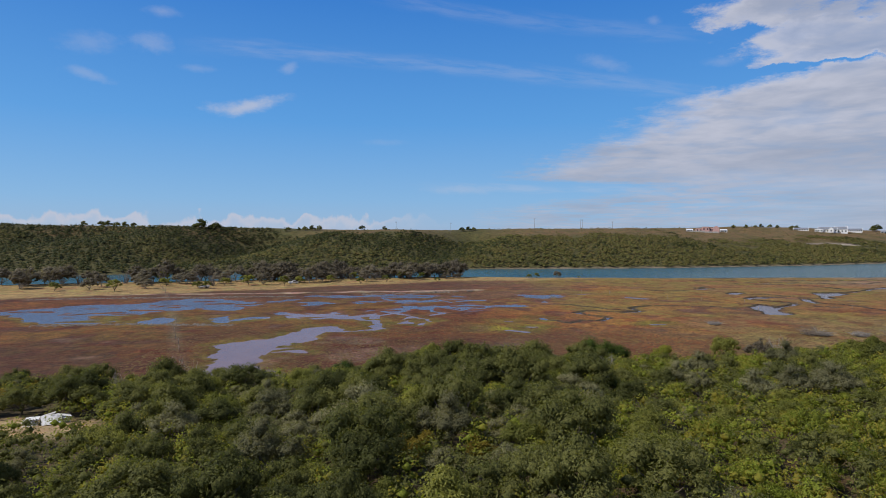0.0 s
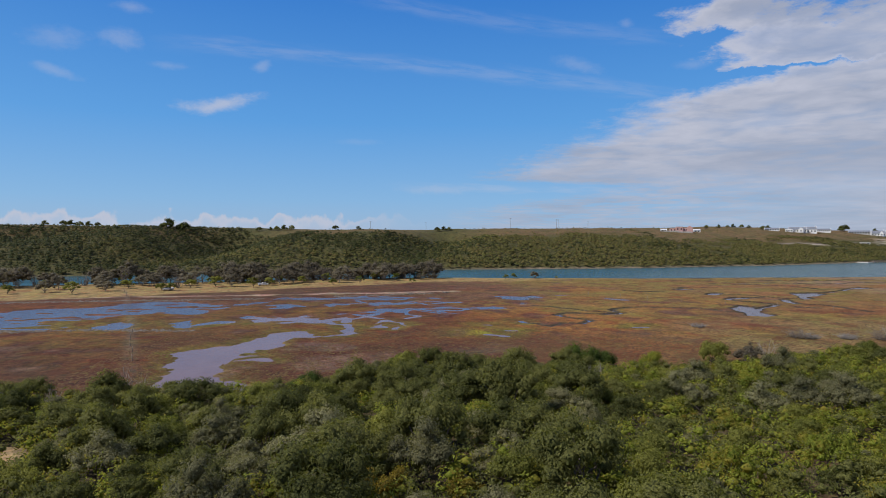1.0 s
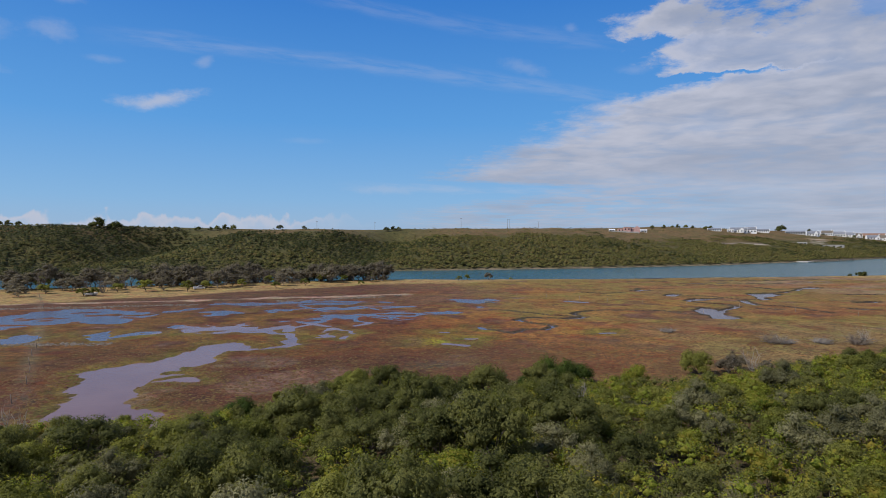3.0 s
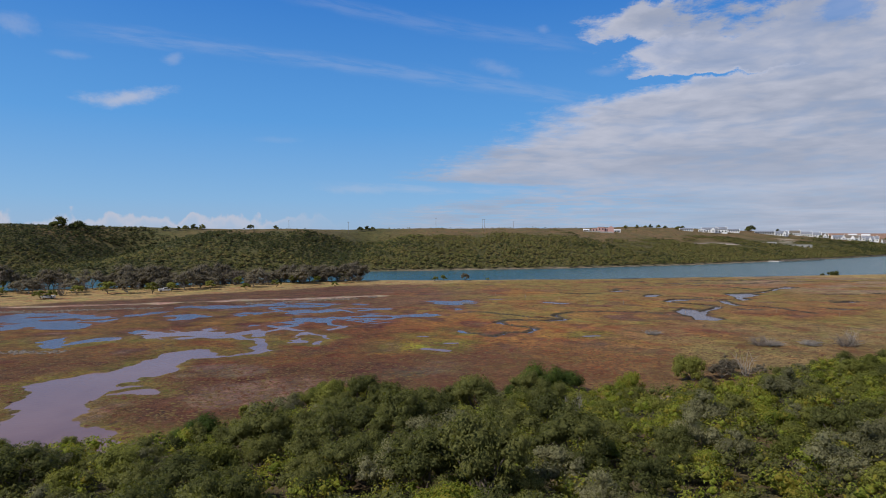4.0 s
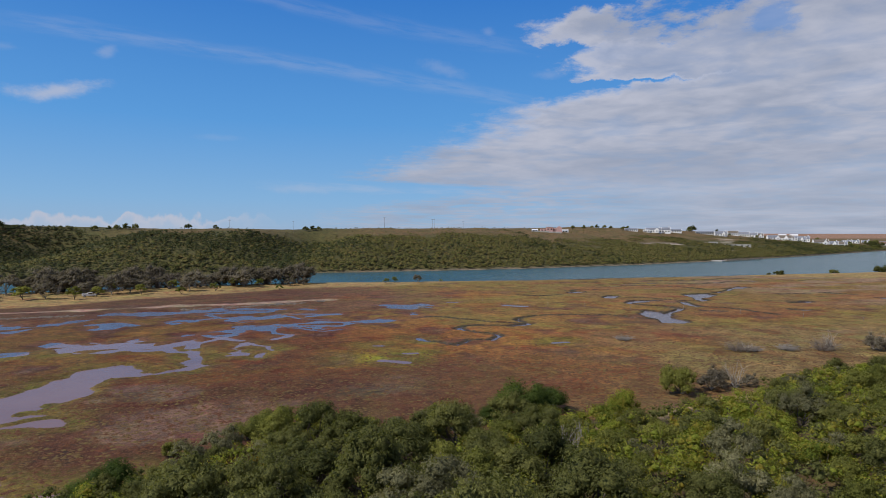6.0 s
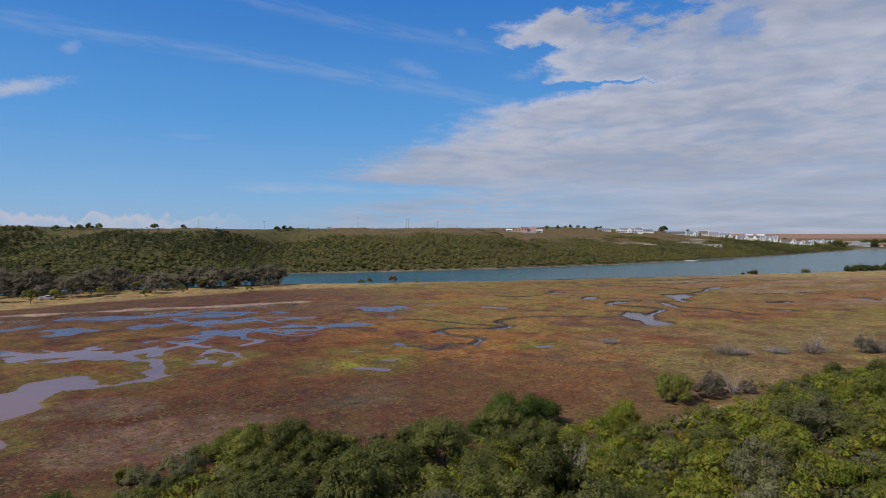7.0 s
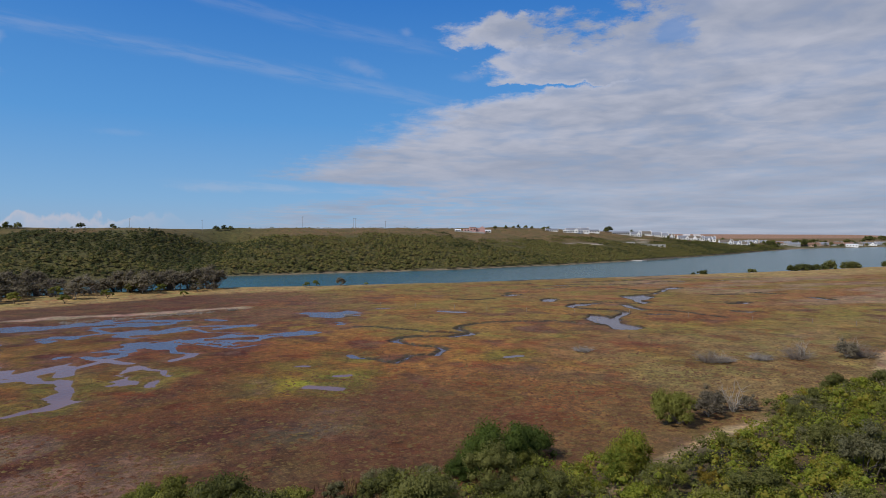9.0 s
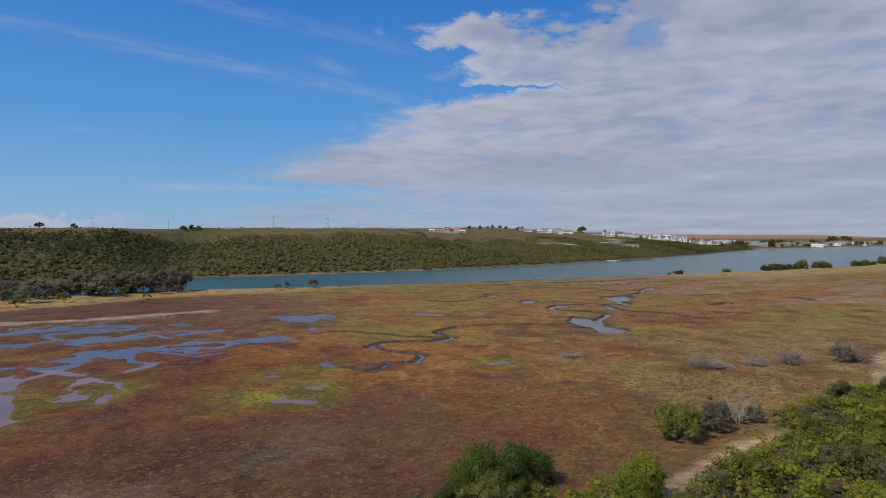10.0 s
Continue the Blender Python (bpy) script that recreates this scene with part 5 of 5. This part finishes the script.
def house(label, x, y, w, d, h, rise, wall, roof, spin=0.0, windows=4, wing=False, chimney=True, group="houses across the river", sink=0.6):
    """A house: walls, roof, windows and door on the front, chimney; some with a gabled wing to the front."""
    root = new("house")
    bm = bmesh.new()
    if rise > 0:
        prism(bm, w, d, h, rise * 0.97)
    else:
        bm.free()
        bm = box_bm([((0, 0, h / 2), (w, d, h)), ((0, -d / 2 + 0.15, h + 0.25), (w, 0.3, 0.5)), ((0, d / 2 - 0.15, h + 0.25), (w, 0.3, 0.5)),
                     ((-w / 2 + 0.15, 0, h + 0.25), (0.3, d - 0.6, 0.5)), ((w / 2 - 0.15, 0, h + 0.25), (0.3, d - 0.6, 0.5))])
    part("wall", bm, wall, root)
    if rise > 0:
        part("roof", roof_bm(w, d, h, rise), roof, root)
    if rise > 0:
        for s in (-1, 1):
            g = bmesh.new()
            prism(g, 0.45, d + 0.9, h, rise + 0.55)
            e = part("gable", g, wall, root)
            e.location = (s * (w / 2 + 0.1), 0, 0)
    if wing:
        g = bmesh.new()
        prism(g, 7.0, w * 0.26, h, rise * 1.02)
        e = part("gabled_wing", g, wall, root)
        e.location, e.rotation_euler = (w * 0.18, -d / 2 - 3.0, 0), (0, 0, math.pi / 2)
        r = part("wing_roof", roof_bm(6.6, w * 0.26, h, rise * 1.02, 0.25), roof, root)
        r.location, r.rotation_euler = (w * 0.18, -d / 2 - 2.4, 0), (0, 0, math.pi / 2)
        q = box_bm([((0, 0, 0), (1.3, 0.12, 1.6))])
        o = part("window", q, WINDOW_DARK, root)
        o.location = (w * 0.18, -d / 2 - 6.52, h * 0.5)
    pane = None
    for i in range(windows):
        px = -w / 2 + w * (i + 0.5) / windows
        if wing and abs(px - w * 0.18) < w * 0.15:
            continue
        if pane is None:
            pane = part("window", box_bm([((0, 0, 0), (min(1.6, w / windows * 0.5), 0.12, min(1.7, h * 0.5)))]), WINDOW_DARK, root)
            o = pane
        else:
            o = new("window", pane.data)
            o.parent = root
        o.location = (px, -d / 2 - 0.04, h * 0.52)
    o = part("door", box_bm([((0, 0, 1.05), (1.1, 0.14, 2.1))]), POLE_WOOD, root)
    o.location = (-w / 2 + w * 0.5 / max(windows, 1) + w * 0.5 / max(windows, 1), -d / 2 - 0.05, 0)
    if chimney and rise > 0:
        part("chimney", box_bm([((w * 0.38, 0, h + rise + 0.5), (1.0, 0.9, 2.2)), ((w * 0.38, 0, h + rise + 1.65), (1.25, 1.1, 0.18))]), wall, root)
    root.matrix_basis = pose(x, y, ground_z(x, y) - sink, 0, 0, spin)
    # footing down to the lowest corner of the slope
    part("footing", box_bm([((0, 0, -1.2), (w - 0.1, d - 0.1, 2.4))]), wall, root)
    return tagged(root, label, "house", group)


def pink_house():
    """An unfinished brick house of stepped blocks behind a pale retaining wall."""
    root = new("house")
    for cx, cy, w, d, h in ((-8.5, 0.5, 8, 9, 4.6), (-1.0, 0.0, 8, 11, 6.8), (6.0, 1.0, 6, 9, 5.4), (11.0, 0.0, 5, 10, 6.2)):
        block = part("wall", box_bm([((cx, cy, h / 2 - 1), (w, d, h + 2)), ((cx, cy - d / 2 + 0.15, h + 0.2), (w, 0.3, 0.4))]), PINK_WALL, root)
        for k in range(max(2, int(w / 3))):
            part("window", box_bm([((cx - w / 2 + w * (k + 0.5) / max(2, int(w / 3)), cy - d / 2 - 0.04, h * 0.62), (1.3, 0.14, 1.9))]), WINDOW_DARK, block)
    gable = bmesh.new()
    prism(gable, 0.5, 7.0, 6.2, 2.0)
    e = part("gable", gable, PINK_WALL, root)
    e.location, e.rotation_euler = (11.0, -5.1, 0), (0, 0, math.pi / 2)
    part("roof", box_bm([((-1.0, 0, 6.95), (8.4, 11.4, 0.25))]), CONCRETE, root)
    part("retaining_wall", box_bm([((-13.0, -7.5, 0.5), (22, 0.5, 3.4)), ((4.5, -8.6, -0.2), (16, 0.5, 2.6))]), CONCRETE, root, "pale rendered retaining wall")
    part("plinth", box_bm([((1.0, -0.5, -1.6), (27, 14, 3.2))]), CONCRETE, root)
    root.matrix_basis = pose(331, 785, ground_z(331, 785) - 0.4, 0, 0, -20)
    tagged(root, "unfinished pink brick house of stepped blocks on the brown ridge", "house", "houses across the river")


def village():
    W = "white limewashed gabled house with a grey roof across the river"
    pink_house()
    house("low white outbuilding beside the pink brick house", 312, 790, 7, 5, 2.6, 1.0, LIMEWASH, ROOF_WHITE, -20, 2, False, False)
    house("small white shed on the brown ridge", 366, 815, 8, 5, 2.8, 1.0, LIMEWASH, ROOF_WHITE, -20, 2, False, False)
    house("long white house with a grey roof on the ridge", 522, 848, 22, 10, 4.6, 2.6, LIMEWASH, ROOF_GREY, -30, 7, True)
    house("white two-storey gabled house on the ridge", 538, 842, 12, 11, 6.0, 2.8, LIMEWASH, ROOF_GREY, -30, 3, False, True)
    house("small white flat-roofed wing beside the gabled house", 510, 848, 9, 8, 3.6, 0, LIMEWASH, ROOF_GREY, -30, 3, False, False)
    house("low white arcaded wing with dark arches on the ridge", 566, 874, 34, 8, 2.8, 1.5, LIMEWASH, ROOF_GREY, -28, 14, False, False)
    house("low white arcade with dark arches on the ridge", 493, 860, 18, 7, 2.6, 1.4, LIMEWASH, ROOF_GREY, -30, 6, False, False)
    house("low grey-roofed house with pale arches", 640, 890, 26, 9, 3.2, 1.8, GREY_WALL, ROOF_GREY, -32, 8, False, False)
    house(W, 652, 868, 17, 9, 4.2, 3.6, LIMEWASH, ROOF_GREY, -32, 5, True)
    house("pale concrete building shell on a terraced slope", 546, 708, 36, 8, 2.8, 0, CONCRETE, ROOF_GREY, -24, 5)
    house("small concrete building shell on a terraced slope", 528, 726, 10, 7, 2.6, 0, CONCRETE, ROOF_GREY, -24, 2)
    rng = random.Random(4)
    for x, y, w, wing in ((760, 930, 20, False), (778, 936, 18, True), (741, 925, 18, False), (792, 915, 20, True), (803, 905, 24, True), (818, 914, 20, True), (835, 925, 20, False), (850, 918, 16, True),
                          (865, 930, 22, False), (840, 868, 22, True), (866, 872, 18, True), (884, 876, 18, False), (900, 884, 14, False), (715, 918, 16, False)):
        house(W, x, y, w, 9, 3.8 + rng.random(), 3.4 + rng.random(), LIMEWASH, ROOF_GREY if rng.random() < 0.7 else ROOF_THATCH, -38 + rng.uniform(-14, 14), 5, wing)
    for x, y, w in ((1105, 1046, 15), (1132, 1072, 17), (1176, 1085, 14), (1050, 1010, 14), (1074, 1040, 13)):
        house("white low house near the far shore", x, y, w, 9, 3.4, 3.0, LIMEWASH, ROOF_GREY, -48, 4, True)
    for x, y, w in ((1150, 1030, 28), (1184, 1045, 30), (1228, 1052, 30), (1290, 1060, 30), (1330, 1062, 34), (1365, 1052, 26), (1404, 1065, 32), (1440, 1050, 26), (1500, 1075, 34), (1540, 1068, 26),
                    (1660, 1112, 40), (1700, 1118, 34), (1750, 1150, 44), (1800, 1160, 40), (1850, 1182, 46)):
        house("brown brick house with a tiled roof on the far shore", x, y, w, 12, 4.0, 3.2, rng.choice((BRICK_WALL, GREY_WALL, BRICK_WALL)), rng.choice((ROOF_TILE, ROOF_TILE, ROOF_GREY, ROOF_THATCH)), -52 + rng.uniform(-10, 10), 6)
    for i in range(22):
        x = 1160 + 34 * i + rng.uniform(-8, 8)
        house("brown brick house with a tiled roof on the far shore", x, float(line_of(x, FAR_BANK)) + rng.uniform(30, 58), rng.uniform(18, 30), 11, 4.4, 3.4, rng.choice((BRICK_WALL, GREY_WALL, BRICK_WALL)),
              rng.choice((ROOF_TILE, ROOF_GREY, ROOF_THATCH)), -52 + rng.uniform(-14, 14), 5)
    for x, y, w in ((1461, 1040, 26), (1607, 1098, 36), (1620, 1072, 22)):
        house("white house with a grey roof on the far shore", x, y, w, 11, 4.5, 3.4, LIMEWASH, ROOF_GREY, -54, 6, True)
    house("white boathouse at the far waterline", 1322, 986, 22, 10, 5.0, 1.6, LIMEWASH, ROOF_WHITE, -50, 4, False, False, sink=0.1)
    for x, y in ((2050, 2250), (2120, 2260)):
        house("white farm shed far out on the brown field", x, y, 30, 14, 6.0, 3.0, LIMEWASH, ROOF_WHITE, -42, 4, False, False)


def pole_line():
    g = "power poles on the ridge"

    def pole(x, y, h, double=False):
        root = new("power_pole")
        for s in ((-0.9, 0.9) if double else (0,)):
            part("mast", mesh_of("mast", *tube([(s, 0, -0.5), (s, 0, h * 0.5), (s, 0, h)], 0.16, 0.10, 6), POLE_WOOD), POLE_WOOD, root)
        part("cross_arm", box_bm([((0, 0, h - 0.7), (3.6 if double else 2.0, 0.16, 0.2))]), POLE_WOOD, root)
        for s in (-0.8, 0, 0.8):
            part("insulator", box_bm([((s, 0, h - 0.48), (0.12, 0.12, 0.24))], 0.03), WINDOW_DARK, root)
        root.matrix_basis = pose(x, y, ground_z(x, y), 0, 0, -15)
        tagged(root, "twin-mast wooden power pole on the brown slope" if double else "tall thin wooden power pole on the ridge", "pole", g)
    pole(141, 636, 13, True)
    for x, y in ((96, 655), (8, 640), (-48, 640), (190, 700)):
        pole(x, y, 12 if x in (96, 8) else 8.5)


def fence_posts():
    root = new("fence_post")
    part("post", mesh_of("post", *tube([(0, 0, -0.4), (0.03, 0, 0.7), (0.0, 0.02, 1.45)], 0.075, 0.06, 7), POLE_WOOD), POLE_WOOD, root)
    tagged(root, "weathered grey wooden fence post on the marsh", "post", "fence posts on the marsh")
    spots = [(110, 227), (164, 176), (173, 176), (147, 194), (136, 207), (107, 211), (125, 220), (98, 236), (88, 244), (80, 252), (70, 262), (158, 184), (182, 170), (60, 270),
             (-136, 300), (-131, 291), (-127, 283), (-122, 274), (-118, 265), (-113, 256), (-108, 246), (-76, 177), (-72, 168), (-68, 158), (-64, 149), (-60, 141), (-56, 132), (-52, 120)]
    for i, (x, y) in enumerate(spots):
        ob = root if i == 0 else copy_thing(root, Matrix())
        FAR_AWAY.append((ob, pose(x, y, ground_z(x, y), (i * 37 % 11) - 5, (i * 53 % 13) - 6, i * 40)))
    settle()


def board_pile():
    """Stacks of old white boards in a clearing."""
    rng = random.Random(8)
    root = new("board_pile")
    for k, (cx, cy, n, tilt) in enumerate(((-2.6, 0.2, 8, 4), (0.0, 0.5, 10, -12), (2.2, 0.1, 8, 9))):
        for i in range(n):
            w, d = rng.uniform(1.7, 2.5), rng.uniform(1.0, 1.8)
            b = part("board", box_bm([((0, 0, 0), (w, d, 0.07))], 0.008), BOARD_WHITE if rng.random() < 0.72 else BOARD_GREY, root)
            b.location = (cx + rng.uniform(-0.3, 0.3), cy + rng.uniform(-0.3, 0.3), 0.1 + 0.17 * i)
            b.rotation_euler = (radians(rng.uniform(-7, 7) + 5), radians(rng.uniform(-5, 5) + tilt), radians(rng.uniform(-16, 16)))
    for i in range(5):
        b = part("leaning_board", box_bm([((0, 0, 0), (0.6, 2.3, 0.06))], 0.008), BOARD_WHITE, root)
        b.location = (-0.7 + 0.62 * i, -1.2, 1.0)
        b.rotation_euler = (radians(32 + rng.uniform(-6, 6)), radians(rng.uniform(-6, 6)), radians(rng.uniform(-8, 8)))
    for i in range(10):
        b = part("loose_board", box_bm([((0, 0, 0), (rng.uniform(0.6, 1.6), 0.35, 0.05))], 0.006), BOARD_WHITE if i % 2 else BOARD_GREY, root)
        b.location = (-4.2 + rng.uniform(-1.0, 2.4), -1.2 + rng.uniform(-0.5, 0.6), 0.08 + 0.03 * i)
        b.rotation_euler = (radians(rng.uniform(-6, 6)), radians(rng.uniform(-6, 6)), radians(rng.uniform(-80, 80)))
    root.matrix_basis = pose(-45.5, 71.5, ground_z(-45.5, 71.5), 0, 0, 30) @ Matrix.Scale(0.64, 4)
    tagged(root, "pile of old white painted boards in a sandy clearing", "board pile")


def pickup(x, y, spin, label):
    """A small parked pickup."""
    root = new("pickup_truck")
    bm = box_bm([((0, 0, 0.72), (4.9, 1.75, 0.62)), ((0.35, 0, 1.32), (1.7, 1.6, 0.62)), ((-1.5, 0.8, 1.14), (1.9, 0.1, 0.3)), ((-1.5, -0.8, 1.14), (1.9, 0.1, 0.3)), ((-2.4, 0, 1.14), (0.1, 1.7, 0.3))], 0.07)
    part("body", bm, CAR_WHITE, root)
    part("windscreen", box_bm([((1.22, 0, 1.34), (0.06, 1.4, 0.44))]), WINDOW_DARK, root)
    for s in (-1, 1):
        part("side_window", box_bm([((0.35, 0.81 * s, 1.36), (1.35, 0.04, 0.38))]), WINDOW_DARK, root)
    part("bumper", box_bm([((2.47, 0, 0.5), (0.14, 1.7, 0.22))], 0.04), TYRE, root)
    for px in (-1.55, 1.5):
        for s in (-1, 1):
            v, f = tube([(px, 0.72 * s, 0.36), (px, 0.92 * s, 0.36)], 0.36, 0.36, 14)
            wheel = part("wheel", mesh_of("wheel", v, f, TYRE), TYRE, root)
            r, q = tube([(px, 0.9 * s, 0.36), (px, 0.94 * s, 0.36)], 0.2, 0.18, 10)
            part("rim", mesh_of("rim", r, q, ROOF_WHITE), ROOF_WHITE, wheel)
    root.matrix_basis = pose(x, y, ground_z(x, y), 0, 0, spin)
    tagged(root, label, "vehicle", "vehicles parked on the spit")


def boat(x, y, z, spin):
    root = new("small_boat")
    bm = bmesh.new()
    rings = []
    for t, w, k in ((-2.2, 0.75, 0.0), (-1.0, 0.9, 0.0), (0.6, 0.85, 0.02), (1.7, 0.5, 0.12), (2.4, 0.05, 0.3)):
        rings.append([bm.verts.new((t, sy * w, zz)) for sy, zz in ((-1, 0.75 + k), (-0.6, 0.1 + k), (0.6, 0.1 + k), (1, 0.75 + k), (0.8, 0.7 + k), (0.5, 0.25 + k), (-0.5, 0.25 + k), (-0.8, 0.7 + k))])
    for a, b in zip(rings[:-1], rings[1:]):
        for i in range(8):
            bm.faces.new((a[i], a[(i + 1) % 8], b[(i + 1) % 8], b[i]))
    bm.faces.new(rings[0])
    bm.faces.new(rings[-1][::-1])
    bmesh.ops.recalc_face_normals(bm, faces=bm.faces[:])
    part("hull", bm, CAR_WHITE, root)
    part("thwart", box_bm([((-0.6, 0, 0.55), (0.3, 1.4, 0.06)), ((0.7, 0, 0.57), (0.3, 1.3, 0.06))]), POLE_WOOD, root)
    root.matrix_basis = pose(x, y, z, 0, 0, spin)
    tagged(root, "small white open boat by the river bank", "boat")


def jetty():
    root = new("jetty")
    a, b = Vector((408, 553, 0)), Vector((478, 584, 0))
    way = (b - a).normalized()
    n = 16
    part("deck", box_bm([(((a + b) / 2) + Vector((0, 0, 1.5)), ((b - a).length, 2.4, 0.2), math.atan2(way.y, way.x))]), POLE_WOOD, root)
    side = Vector((-way.y, way.x, 0))
    for i in range(n):
        for s in (-1, 1):
            p = a + (b - a) * (i / (n - 1)) + side * s * 1.1
            part("pile", mesh_of("pile", *tube([(p.x, p.y, -2.0), (p.x, p.y, 0), (p.x, p.y, 2.3)], 0.2, 0.18, 6), POLE_WOOD), POLE_WOOD, root)
    part("rail", box_bm([(((a + b) / 2) + side * s * 1.1 + Vector((0, 0, 2.25)), ((b - a).length, 0.1, 0.12), math.atan2(way.y, way.x)) for s in (-1, 1)]), POLE_WOOD, root)
    tagged(root, "long dark wooden jetty along the far shore", "jetty")
    ramp = new("slipway")
    part("slab", box_bm([((404, 560, 0.4), (10, 16, 0.6), 0.4)]), CONCRETE, ramp)
    tagged(ramp, "pale concrete slipway into the river", "slipway")


village()
pole_line()
fence_posts()
board_pile()
pickup(-112, 292, 170, "white pickup parked under thorn trees on the spit")
pickup(-76, 317, 20, "white pickup half hidden under thorn trees on the spit")
boat(6, 366.5, 0.1, 20)
boat(1365, 985, -0.15, 60)
jetty()
